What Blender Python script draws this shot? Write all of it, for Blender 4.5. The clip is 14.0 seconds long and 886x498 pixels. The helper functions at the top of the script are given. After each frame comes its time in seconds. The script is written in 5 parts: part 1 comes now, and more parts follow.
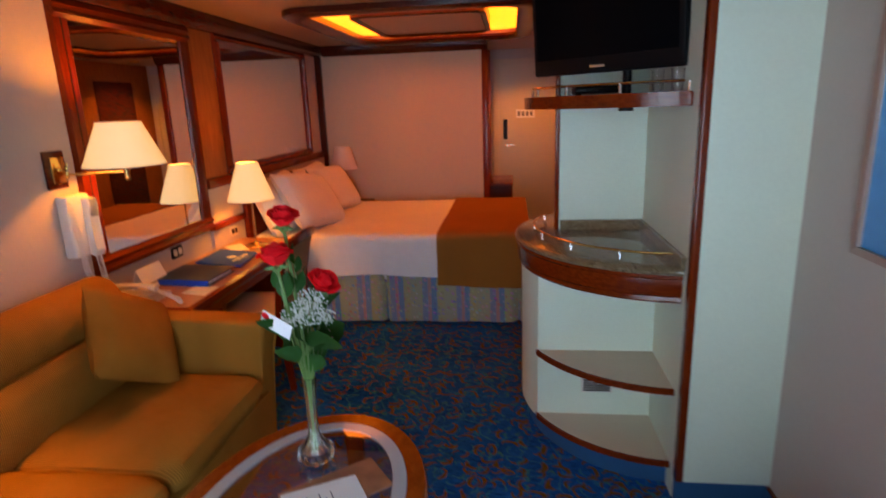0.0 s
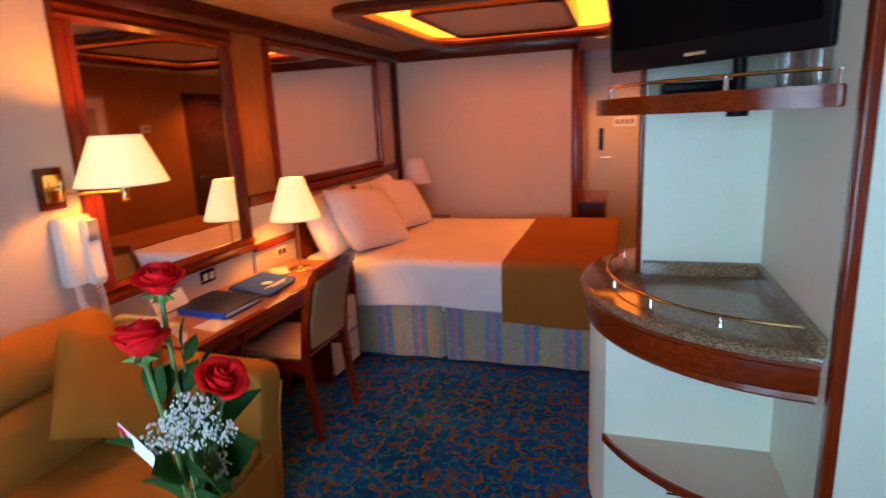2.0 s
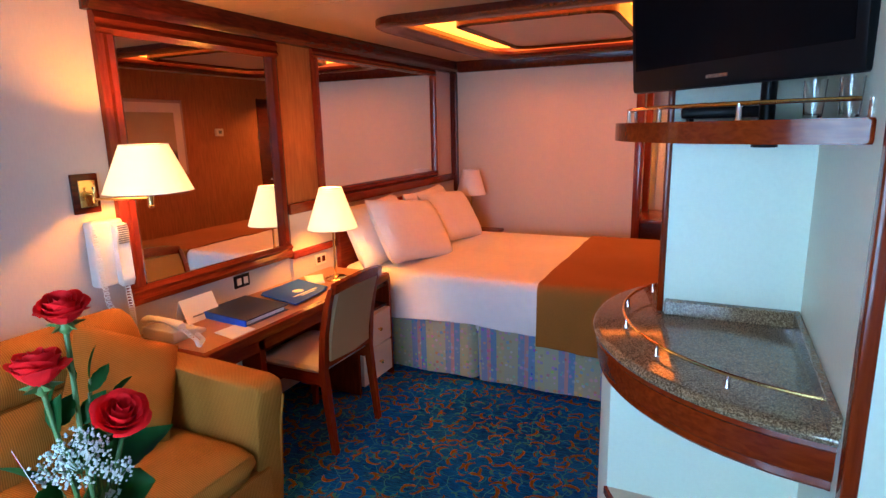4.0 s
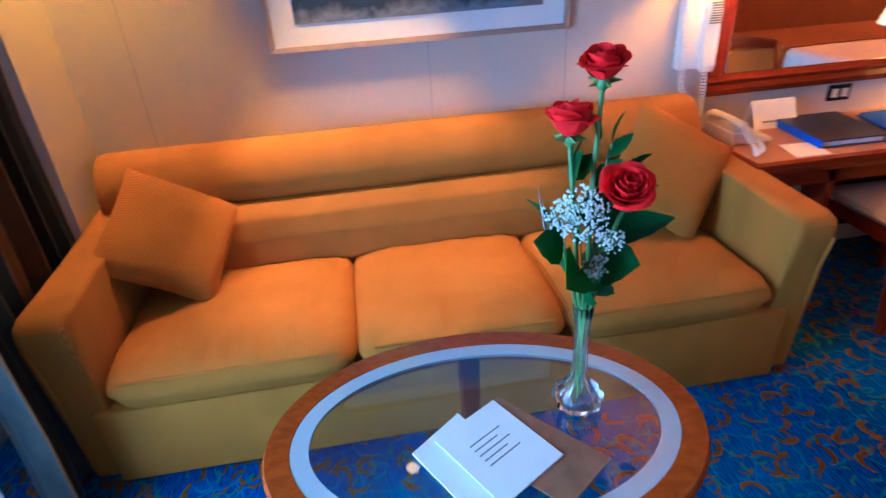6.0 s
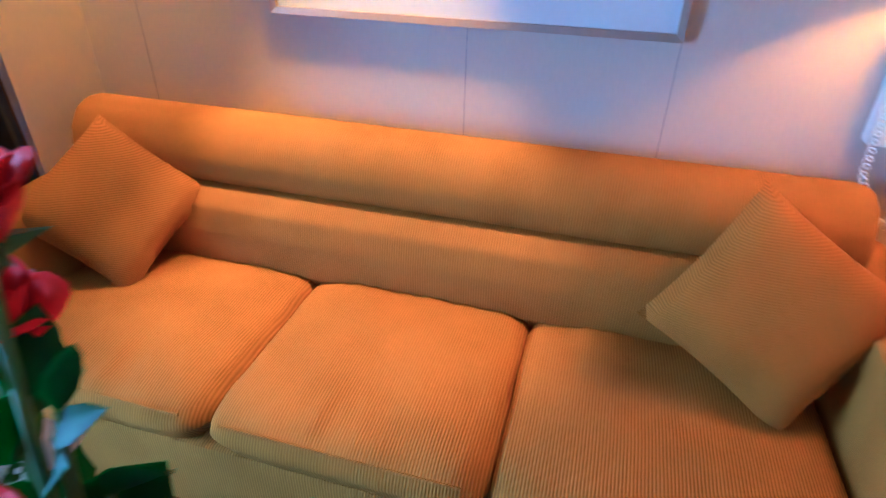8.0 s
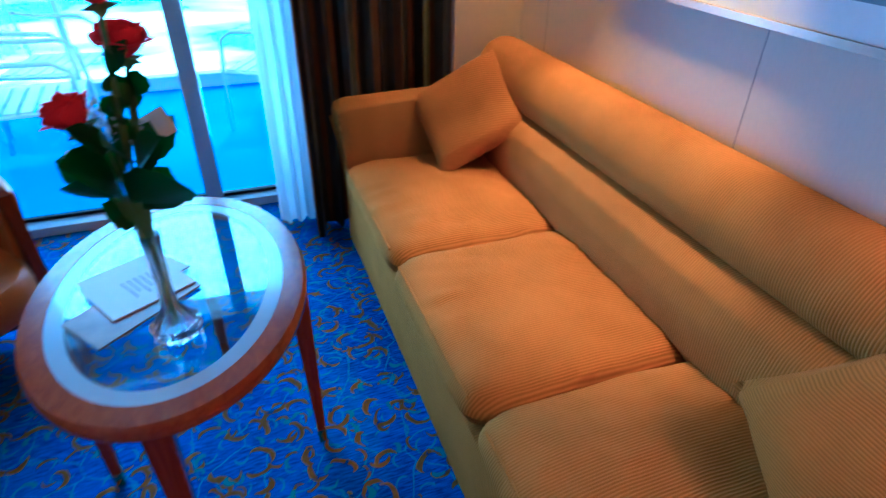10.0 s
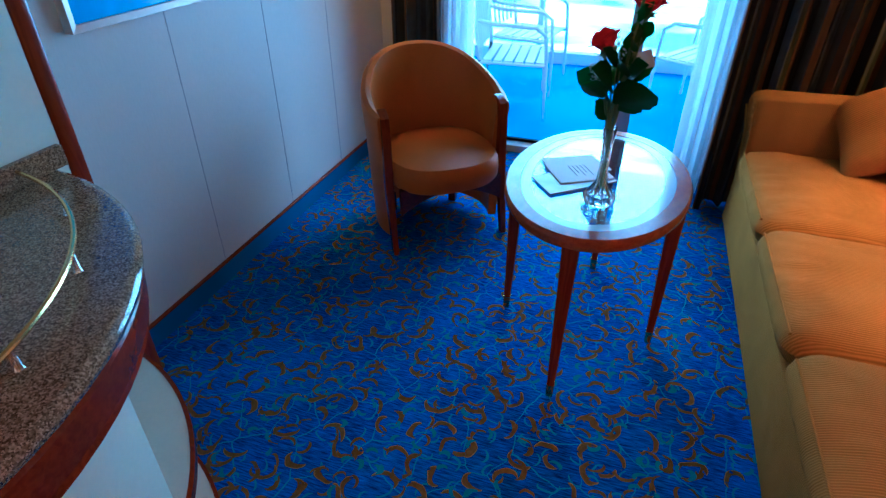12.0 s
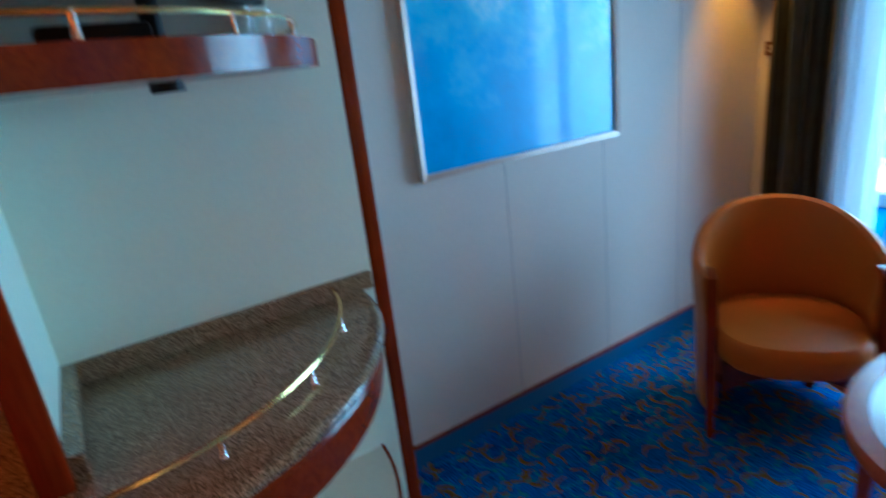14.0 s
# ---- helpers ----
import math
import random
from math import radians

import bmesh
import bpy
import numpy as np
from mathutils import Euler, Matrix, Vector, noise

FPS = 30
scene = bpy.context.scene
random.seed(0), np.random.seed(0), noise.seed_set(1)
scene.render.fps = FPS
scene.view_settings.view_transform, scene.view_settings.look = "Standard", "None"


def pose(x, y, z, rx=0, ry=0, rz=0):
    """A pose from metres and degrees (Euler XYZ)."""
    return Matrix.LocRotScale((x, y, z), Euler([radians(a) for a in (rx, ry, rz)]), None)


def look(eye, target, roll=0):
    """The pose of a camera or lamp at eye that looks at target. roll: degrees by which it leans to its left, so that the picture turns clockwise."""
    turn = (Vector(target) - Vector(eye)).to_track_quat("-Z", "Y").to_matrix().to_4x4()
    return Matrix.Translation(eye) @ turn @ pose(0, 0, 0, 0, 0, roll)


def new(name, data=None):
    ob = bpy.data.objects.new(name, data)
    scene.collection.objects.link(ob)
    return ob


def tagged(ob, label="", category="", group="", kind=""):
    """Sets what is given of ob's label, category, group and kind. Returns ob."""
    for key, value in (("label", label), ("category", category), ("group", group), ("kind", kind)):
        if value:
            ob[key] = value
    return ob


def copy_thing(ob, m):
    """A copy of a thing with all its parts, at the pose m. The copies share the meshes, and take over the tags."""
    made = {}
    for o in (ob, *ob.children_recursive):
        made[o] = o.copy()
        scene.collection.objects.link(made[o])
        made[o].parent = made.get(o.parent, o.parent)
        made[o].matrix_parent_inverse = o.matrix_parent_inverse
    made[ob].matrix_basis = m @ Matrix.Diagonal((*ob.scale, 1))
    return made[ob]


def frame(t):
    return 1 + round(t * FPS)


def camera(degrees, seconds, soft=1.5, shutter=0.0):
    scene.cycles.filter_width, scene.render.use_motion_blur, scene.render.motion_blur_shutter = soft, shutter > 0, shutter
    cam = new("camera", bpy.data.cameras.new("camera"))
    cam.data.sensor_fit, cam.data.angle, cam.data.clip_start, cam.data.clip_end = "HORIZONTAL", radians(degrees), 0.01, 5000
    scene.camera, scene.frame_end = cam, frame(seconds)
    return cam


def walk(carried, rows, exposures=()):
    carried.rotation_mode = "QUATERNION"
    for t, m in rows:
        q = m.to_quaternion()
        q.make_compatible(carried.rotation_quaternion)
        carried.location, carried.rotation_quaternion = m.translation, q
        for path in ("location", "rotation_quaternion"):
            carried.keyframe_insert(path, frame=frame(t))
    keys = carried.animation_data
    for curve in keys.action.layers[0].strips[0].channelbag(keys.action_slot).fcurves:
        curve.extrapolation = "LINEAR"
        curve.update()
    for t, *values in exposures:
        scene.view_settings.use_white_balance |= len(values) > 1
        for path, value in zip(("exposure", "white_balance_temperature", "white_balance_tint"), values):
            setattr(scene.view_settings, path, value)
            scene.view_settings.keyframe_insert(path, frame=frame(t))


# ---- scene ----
cam = camera(75.7, 14.0, soft=1.4, shutter=0.4)
PATH = [
    (0, (1.936, 0.457, 1.536), (1.698, 2.382, 1.048), -2.1),
    (0.5, (1.933, 0.672, 1.512), (1.541, 2.606, 1.182), -5.3),
    (1, (1.995, 0.909, 1.499), (1.706, 2.863, 1.180), -2.2),
    (1.5, (1.993, 0.981, 1.517), (1.731, 2.915, 1.078), -1.6),
    (2, (2.090, 1.057, 1.519), (1.497, 2.915, 1.075), -2.7),
    (2.2, (2.150, 1.096, 1.518), (1.448, 2.899, 1.016), -0.7),
    (4.3, (2.302, 1.262, 1.556), (1.439, 3.014, 1.145), -1.2),
    (4.5, (2.293, 1.282, 1.555), (1.433, 3.030, 1.100), 0.2),
    (5, (2.246, 1.375, 1.500), (0.884, 2.718, 0.878), 1.6),
    (5.5, (2.241, 1.322, 1.485), (0.598, 2.053, 0.608), -0.5),
    (6, (2.222, 1.386, 1.471), (0.483, 1.612, 0.509), -3.9),
    (6.5, (2.166, 1.580, 1.478), (0.434, 1.526, 0.481), -3.0),
    (7, (2.000, 1.772, 1.447), (0.298, 1.685, 0.405), -1.1),
    (7.2, (1.905, 1.825, 1.440), (0.214, 1.746, 0.394), -0.5),
    (9.5, (1.234, 2.543, 1.391), (0.376, 1.09, 0.316), 2.3),
    (10, (1.23, 2.739, 1.425), (0.638, 1.174, 0.329), 1.0),
    (10.5, (1.145, 2.946, 1.438), (0.976, 1.285, 0.337), 1.5),
    (11, (1.196, 3.097, 1.448), (1.347, 1.408, 0.388), 0.4),
    (11.5, (1.335, 3.258, 1.468), (1.775, 1.649, 0.364), -0.5),
    (12, (1.377, 3.336, 1.474), (1.912, 1.754, 0.374), 0.1),
    (12.5, (1.359, 3.335, 1.471), (1.977, 1.778, 0.378), -0.1),
    (13, (1.374, 3.289, 1.482), (2.039, 1.766, 0.369), -2.1),
    (13.5, (1.289, 3.18, 1.466), (2.372, 1.787, 0.525), -0.6),
    (14, (1.216, 3.081, 1.486), (2.835, 2.086, 0.862), -6.9),
]
walk(cam, [(t, look(e, g, r)) for t, e, g, r in PATH], exposures=[(0, -0.55, 6800, 28), (2, 0.0, 6000, 24), (4.5, 0.4, 5000, 15), (6.5, 0.52, 4150, 12), (7.2, 0.5, 4050, 11), (9.4, 0.75, 3750, 4), (10, 0.26, 3650, 1), (11, 0.03, 3750, 0), (12.5, 0.05, 4000, 0), (13.2, 0.06, 4200, 0), (14, 0.02, 4600, 0)])

# ---- light ----
world = bpy.data.worlds.new("world")
scene.world = world
world.use_nodes = True
wnt = world.node_tree
sky = wnt.nodes.new("ShaderNodeTexSky")
sky.sky_type, sky.sun_disc = "NISHITA", False
sky.sun_elevation, sky.sun_rotation = radians(50), radians(170)
wnt.nodes["Background"].inputs[1].default_value = 0.2
wnt.links.new(sky.outputs[0], wnt.nodes["Background"].inputs[0])


def lamp(name, kind, m, watts, colour, **kw):
    data = bpy.data.lights.new(name, kind)
    data.energy, data.color = watts, colour
    for key, value in kw.items():
        if key == "size":
            data.shape, data.size, data.size_y = "RECTANGLE", value[0], value[1]
        if key == "radius":
            data.shadow_soft_size = value
        if key == "cone":
            data.spot_size, data.spot_blend = radians(value), 0.6
        if key == "spread":
            data.spread = radians(value)
        if key == "angle":
            data.angle = radians(value)
    ob = new(name, data)
    ob.matrix_world = m
    return ob


WARM = (1.0, 0.33, 0.02)
SPOT = (1.0, 0.41, 0.018)
DAY = (0.55, 0.82, 1.0)
lamp("sun", "SUN", look((0, -6, 9), (1.5, 0, 0)), 2.2, (1.0, 0.95, 0.88), angle=12)
lamp("daylight_in_door", "AREA", look((1.70, -0.16, 1.12), (1.95, 3.2, 1.10)), 40, DAY, size=(1.25, 1.55), spread=145)
lamp("downlight_beam", "SPOT", pose(0.22, 1.42, 2.11), 138, SPOT, cone=52, radius=0.04)
lamp("downlight_beam", "SPOT", pose(0.17, 0.60, 2.11), 78, SPOT, cone=62, radius=0.04)
lamp("downlight_beam", "SPOT", pose(2.74, 0.32, 2.11), 60, SPOT, cone=62, radius=0.04)
lamp("downlight_beam", "SPOT", pose(2.15, 6.75, 2.11), 60, WARM, cone=130, radius=0.04)
lamp("wall_lamp_bulb", "POINT", pose(0.27, 2.78, 1.437), 30, WARM, radius=0.03)
lamp("desk_lamp_bulb", "POINT", pose(0.25, 3.98, 1.13), 16, WARM, radius=0.03)


# ---- materials ----
def nodes_of(name):
    m = bpy.data.materials.new(name)
    m.use_nodes = True
    return m, m.node_tree.nodes, m.node_tree.links, m.node_tree.nodes["Principled BSDF"]


def link_bump(nodes, links, bsdf, socket, strength, distance=0.004):
    b = nodes.new("ShaderNodeBump")
    b.inputs["Strength"].default_value, b.inputs["Distance"].default_value = strength, distance
    links.new(socket, b.inputs["Height"])
    links.new(b.outputs[0], bsdf.inputs["Normal"])


def coords(nodes, links, scale=(1, 1, 1)):
    tc = nodes.new("ShaderNodeNewGeometry")
    mp = nodes.new("ShaderNodeMapping")
    mp.inputs["Scale"].default_value = scale
    links.new(tc.outputs["Position"], mp.inputs[0])
    return mp.outputs[0]


def plain(name, colour, rough=0.5, vary=0.12, grain=60, bump=0.1, metal=0.0, coat=0.0, stretch=(1, 1, 1), spec=0.5):
    """A surface with two scales of variation: broad stains and fine grain."""
    m, N, L, b = nodes_of(name)
    v = coords(N, L, stretch)
    n1, n2 = N.new("ShaderNodeTexNoise"), N.new("ShaderNodeTexNoise")
    n1.inputs["Scale"].default_value, n2.inputs["Scale"].default_value = 2.3, grain
    n2.inputs["Detail"].default_value = 4
    L.new(v, n1.inputs["Vector"]), L.new(v, n2.inputs["Vector"])
    add = N.new("ShaderNodeMath")
    L.new(n1.outputs[0], add.inputs[0]), L.new(n2.outputs[0], add.inputs[1])
    ramp = N.new("ShaderNodeValToRGB")
    half = N.new("ShaderNodeMath")
    half.operation = "MULTIPLY"
    half.inputs[1].default_value = 0.5
    L.new(add.outputs[0], half.inputs[0])
    ramp.color_ramp.elements[0].position, ramp.color_ramp.elements[1].position = 0.3, 0.7
    ramp.color_ramp.elements[0].color = (*[c * (1 - vary) for c in colour], 1)
    ramp.color_ramp.elements[1].color = (*[min(1, c * (1 + vary)) for c in colour], 1)
    L.new(half.outputs[0], ramp.inputs[0]), L.new(ramp.outputs[0], b.inputs["Base Color"])
    b.inputs["Roughness"].default_value, b.inputs["Metallic"].default_value = rough, metal
    b.inputs["Coat Weight"].default_value = coat
    b.inputs["Specular IOR Level"].default_value = spec
    if bump:
        link_bump(N, L, b, n2.outputs[0], bump, 0.002)
    return m


def wood(name, dark, light, stretch, rough=0.28, coat=0.12):
    m, N, L, b = nodes_of(name)
    v = coords(N, L, stretch)
    n = N.new("ShaderNodeTexNoise")
    n.inputs["Scale"].default_value, n.inputs["Detail"].default_value, n.inputs["Distortion"].default_value = 6, 6, 0.6
    L.new(v, n.inputs["Vector"])
    r = N.new("ShaderNodeValToRGB")
    r.color_ramp.elements[0].position, r.color_ramp.elements[1].position = 0.35, 0.68
    r.color_ramp.elements[0].color, r.color_ramp.elements[1].color = (*dark, 1), (*light, 1)
    L.new(n.outputs[0], r.inputs[0]), L.new(r.outputs[0], b.inputs["Base Color"])
    b.inputs["Specular IOR Level"].default_value = 0.3
    b.inputs["Roughness"].default_value, b.inputs["Coat Weight"].default_value = rough, coat
    b.inputs["Coat Roughness"].default_value = 0.15
    link_bump(N, L, b, n.outputs[0], 0.05, 0.001)
    return m


def corduroy(name, colour, direction="Y", ribs=26):
    """Ribbed upholstery; ribs follow one another along one axis."""
    m, N, L, b = nodes_of(name)
    v = coords(N, L, (1, 1, 0) if direction == "DIAGONAL" else (1, 1, 1))
    w = N.new("ShaderNodeTexWave")
    w.wave_type, w.bands_direction = "BANDS", direction
    w.inputs["Scale"].default_value, w.inputs["Distortion"].default_value = ribs, 0.08
    w.inputs["Detail"].default_value, w.inputs["Detail Scale"].default_value = 1, 3
    n = N.new("ShaderNodeTexNoise")
    n.inputs["Scale"].default_value = 5
    L.new(v, w.inputs["Vector"]), L.new(v, n.inputs["Vector"])
    r = N.new("ShaderNodeValToRGB")
    # groove shade between the ribs is put into the colour, besides the bump
    r.color_ramp.elements[0].color = (*[c * 0.46 for c in colour], 1)
    r.color_ramp.elements[1].color = (*[c * 1.18 for c in colour], 1)
    mx = N.new("ShaderNodeMath")
    mx.operation = "MULTIPLY_ADD"
    mx.inputs[1].default_value = 0.6
    L.new(w.outputs["Fac"], mx.inputs[0]), L.new(n.outputs[0], mx.inputs[2])
    L.new(mx.outputs[0], r.inputs[0]), L.new(r.outputs[0], b.inputs["Base Color"])
    b.inputs["Roughness"].default_value = 0.95
    b.inputs["Specular IOR Level"].default_value = 0.04
    link_bump(N, L, b, w.outputs["Fac"], 0.55, 0.002)
    crease = N.new("ShaderNodeTexNoise")
    crease.inputs["Scale"].default_value, crease.inputs["Detail"].default_value, crease.inputs["Distortion"].default_value = 5, 2, 0.5
    L.new(v, crease.inputs["Vector"])
    b2 = N.new("ShaderNodeBump")
    b2.inputs["Strength"].default_value, b2.inputs["Distance"].default_value = 0.4, 0.03
    L.new(crease.outputs[0], b2.inputs["Height"])
    L.new(b2.outputs[0], b.inputs["Normal"].links[0].from_node.inputs["Normal"])
    return m


def mnode(N, L, op, a, b=None, c=None):
    n = N.new("ShaderNodeMath")
    n.operation = op
    for i, s in enumerate((a, b, c)):
        if s is None:
            continue
        if isinstance(s, (int, float)):
            n.inputs[i].default_value = s
        else:
            L.new(s, n.inputs[i])
    return n.outputs[0]


def mixcol(N, L, fac, a, b):
    n = N.new("ShaderNodeMix")
    n.data_type = "RGBA"
    L.new(fac, n.inputs[0])
    for i, s in ((6, a), (7, b)):
        if isinstance(s, tuple):
            n.inputs[i].default_value = (*s, 1)
        else:
            L.new(s, n.inputs[i])
    return n.outputs[2]


def sprigs(N, L, v, scale, size, thin, shift, keep=0.0):
    """Mask of scattered crescent leaves, one in every cell, each turned its own way."""
    sc = N.new("ShaderNodeVectorMath")
    sc.operation = "MULTIPLY_ADD"
    sc.inputs[1].default_value, sc.inputs[2].default_value = (scale, scale, 0), (shift, shift * 0.7, 0)
    L.new(v, sc.inputs[0])
    vo = N.new("ShaderNodeTexVoronoi")
    vo.voronoi_dimensions = "2D"
    vo.inputs["Scale"].default_value, vo.inputs["Randomness"].default_value = 1.0, 0.85
    L.new(sc.outputs[0], vo.inputs["Vector"])
    sub = N.new("ShaderNodeVectorMath")
    sub.operation = "SUBTRACT"
    L.new(sc.outputs[0], sub.inputs[0]), L.new(vo.outputs["Position"], sub.inputs[1])
    sepc = N.new("ShaderNodeSeparateColor")
    L.new(vo.outputs["Color"], sepc.inputs[0])
    rot = N.new("ShaderNodeVectorRotate")
    rot.rotation_type = "Z_AXIS"
    L.new(sub.outputs[0], rot.inputs["Vector"])
    L.new(mnode(N, L, "MULTIPLY", sepc.outputs[0], 6.28), rot.inputs["Angle"])
    sep = N.new("ShaderNodeSeparateXYZ")
    L.new(rot.outputs[0], sep.inputs[0])
    x, y = sep.outputs[0], sep.outputs[1]
    outer = mnode(N, L, "SQRT", mnode(N, L, "ADD", mnode(N, L, "MULTIPLY", x, x), mnode(N, L, "MULTIPLY", mnode(N, L, "MULTIPLY", y, y), 1.7)))
    y2 = mnode(N, L, "ADD", y, thin)
    inner = mnode(N, L, "SQRT", mnode(N, L, "ADD", mnode(N, L, "MULTIPLY", x, x), mnode(N, L, "MULTIPLY", mnode(N, L, "MULTIPLY", y2, y2), 1.4)))
    mask = mnode(N, L, "MULTIPLY", mnode(N, L, "LESS_THAN", outer, size), mnode(N, L, "GREATER_THAN", inner, size * 0.95))
    return mnode(N, L, "MULTIPLY", mask, mnode(N, L, "GREATER_THAN", sepc.outputs[1], keep))


def carpet_material():
    m, N, L, b = nodes_of("carpet_blue_leaf_pattern")
    v = coords(N, L)
    warp = N.new("ShaderNodeTexNoise")
    warp.inputs["Scale"].default_value = 9
    L.new(v, warp.inputs["Vector"])
    off = N.new("ShaderNodeVectorMath")
    off.operation = "MULTIPLY_ADD"
    off.inputs[1].default_value = (0.05, 0.05, 0)
    L.new(warp.outputs["Color"], off.inputs[0]), L.new(v, off.inputs[2])
    wv = off.outputs[0]
    streak = N.new("ShaderNodeTexNoise")
    streak.inputs["Scale"].default_value = 1
    L.new(coords(N, L, (22, 230, 1)), streak.inputs["Vector"])
    stain = N.new("ShaderNodeTexNoise")
    stain.inputs["Scale"].default_value = 3
    L.new(v, stain.inputs["Vector"])
    lines = N.new("ShaderNodeMapRange")
    lines.inputs["From Min"].default_value, lines.inputs["From Max"].default_value = 0.36, 0.66
    L.new(mnode(N, L, "MULTIPLY_ADD", stain.outputs[0], 0.3, mnode(N, L, "MULTIPLY", streak.outputs[0], 0.7)), lines.inputs["Value"])
    base = mixcol(N, L, lines.outputs[0], (0.001, 0.022, 0.125), (0.008, 0.15, 0.52))
    vine = N.new("ShaderNodeTexVoronoi")
    vine.feature, vine.voronoi_dimensions = "DISTANCE_TO_EDGE", "2D"
    vine.inputs["Scale"].default_value = 6.5
    L.new(wv, vine.inputs["Vector"])
    col = mixcol(N, L, mnode(N, L, "LESS_THAN", vine.outputs[0], 0.011), base, (0.03, 0.22, 0.33))
    col = mixcol(N, L, sprigs(N, L, wv, 13, 0.30, 0.10, 4.3), col, (0.025, 0.19, 0.28))
    fray = N.new("ShaderNodeTexNoise")
    fray.inputs["Scale"].default_value, fray.inputs["Detail"].default_value = 38, 4
    L.new(v, fray.inputs["Vector"])
    worn = mnode(N, L, "GREATER_THAN", fray.outputs[0], 0.36)
    col = mixcol(N, L, mnode(N, L, "MULTIPLY", sprigs(N, L, wv, 9.4, 0.37, 0.19, 1.7, 0.0), 0.7), col, (0.002, 0.025, 0.09))
    ochre = mixcol(N, L, fray.outputs[0], (0.05, 0.022, 0.007), (0.25, 0.11, 0.023))
    gold = (0.32, 0.17, 0.045)
    col = mixcol(N, L, mnode(N, L, "MULTIPLY", sprigs(N, L, wv, 9.4, 0.355, 0.165, 1.7, 0.0), worn), col, gold)
    col = mixcol(N, L, mnode(N, L, "MULTIPLY", sprigs(N, L, wv, 9.4, 0.335, 0.15, 1.7, 0.0), worn), col, ochre)
    col = mixcol(N, L, mnode(N, L, "MULTIPLY", sprigs(N, L, wv, 12.0, 0.40, 0.20, 7.3, 0.6), worn), col, ochre)
    col = mixcol(N, L, mnode(N, L, "MULTIPLY", sprigs(N, L, wv, 15.0, 0.36, 0.17, 9.1, 0.55), worn), col, ochre)
    col = mixcol(N, L, mnode(N, L, "MULTIPLY", sprigs(N, L, wv, 18, 0.34, 0.26, 5.9, 0.72), worn), col, (0.03, 0.17, 0.20))
    pile = N.new("ShaderNodeTexNoise")
    pile.inputs["Scale"].default_value = 420
    L.new(v, pile.inputs["Vector"])
    shade = N.new("ShaderNodeHueSaturation")
    L.new(col, shade.inputs["Color"])
    L.new(mnode(N, L, "MULTIPLY_ADD", pile.outputs[0], 0.9, 0.55), shade.inputs["Value"])
    L.new(shade.outputs[0], b.inputs["Base Color"])
    b.inputs["Roughness"].default_value, b.inputs["Specular IOR Level"].default_value = 1.0, 0.05
    link_bump(N, L, b, pile.outputs[0], 0.7, 0.004)
    return m


def glass(name, tint=(1, 1, 1), rough=0.0, ior=1.45):
    m, N, L, b = nodes_of(name)
    b.inputs["Base Color"].default_value = (*tint, 1)
    b.inputs["Transmission Weight"].default_value, b.inputs["Roughness"].default_value, b.inputs["IOR"].default_value = 1, rough, ior
    return m


def pane_material(name, gloss=0.10, tint=(0.92, 0.97, 0.97)):
    """Thin pane: clear, with a mirror gloss that grows at a slant."""
    m, N, L, b = nodes_of(name)
    N.remove(b)
    tr, gl, mix, lw = N.new("ShaderNodeBsdfTransparent"), N.new("ShaderNodeBsdfGlossy"), N.new("ShaderNodeMixShader"), N.new("ShaderNodeLayerWeight")
    tr.inputs[0].default_value = (*tint, 1)
    gl.inputs["Roughness"].default_value = 0.02
    lw.inputs["Blend"].default_value = 0.5
    amount = mnode(N, L, "MULTIPLY_ADD", mnode(N, L, "POWER", lw.outputs["Facing"], 2.6), 0.75, gloss * 0.4)
    L.new(amount, mix.inputs[0]), L.new(tr.outputs[0], mix.inputs[1]), L.new(gl.outputs[0], mix.inputs[2])
    L.new(mix.outputs[0], N["Material Output"].inputs[0])
    return m


def glow(name, colour, strength, base=(0.8, 0.75, 0.6)):
    m, N, L, b = nodes_of(name)
    n = N.new("ShaderNodeTexNoise")
    n.inputs["Scale"].default_value = 90
    b.inputs["Base Color"].default_value = (*base, 1)
    b.inputs["Emission Color"].default_value, b.inputs["Emission Strength"].default_value = (*colour, 1), strength
    link_bump(N, L, b, n.outputs[0], 0.1, 0.001)
    return m


def striped(name, cols, period, axis=0, rough=0.9, translucent=0.0):
    """Woven stripes across one axis."""
    m, N, L, b = nodes_of(name)
    sep = N.new("ShaderNodeSeparateXYZ")
    L.new(coords(N, L), sep.inputs[0])
    fr = mnode(N, L, "FRACT", mnode(N, L, "DIVIDE", sep.outputs[axis], period))
    r = N.new("ShaderNodeValToRGB")
    r.color_ramp.interpolation = "CONSTANT"
    for i, c in enumerate(cols):
        e = r.color_ramp.elements[i] if i < 2 else r.color_ramp.elements.new(i / len(cols))
        e.position, e.color = i / len(cols), (*c, 1)
    L.new(fr, r.inputs[0])
    n = N.new("ShaderNodeTexNoise")
    n.inputs["Scale"].default_value = 14
    L.new(coords(N, L), n.inputs["Vector"])
    h = N.new("ShaderNodeHueSaturation")
    L.new(r.outputs[0], h.inputs["Color"]), L.new(mnode(N, L, "MULTIPLY_ADD", n.outputs[0], 0.6, 0.7), h.inputs["Value"])
    L.new(h.outputs[0], b.inputs["Base Color"])
    b.inputs["Roughness"].default_value = rough
    b.inputs["Specular IOR Level"].default_value = 0.1
    link_bump(N, L, b, n.outputs[0], 0.15, 0.002)
    return m


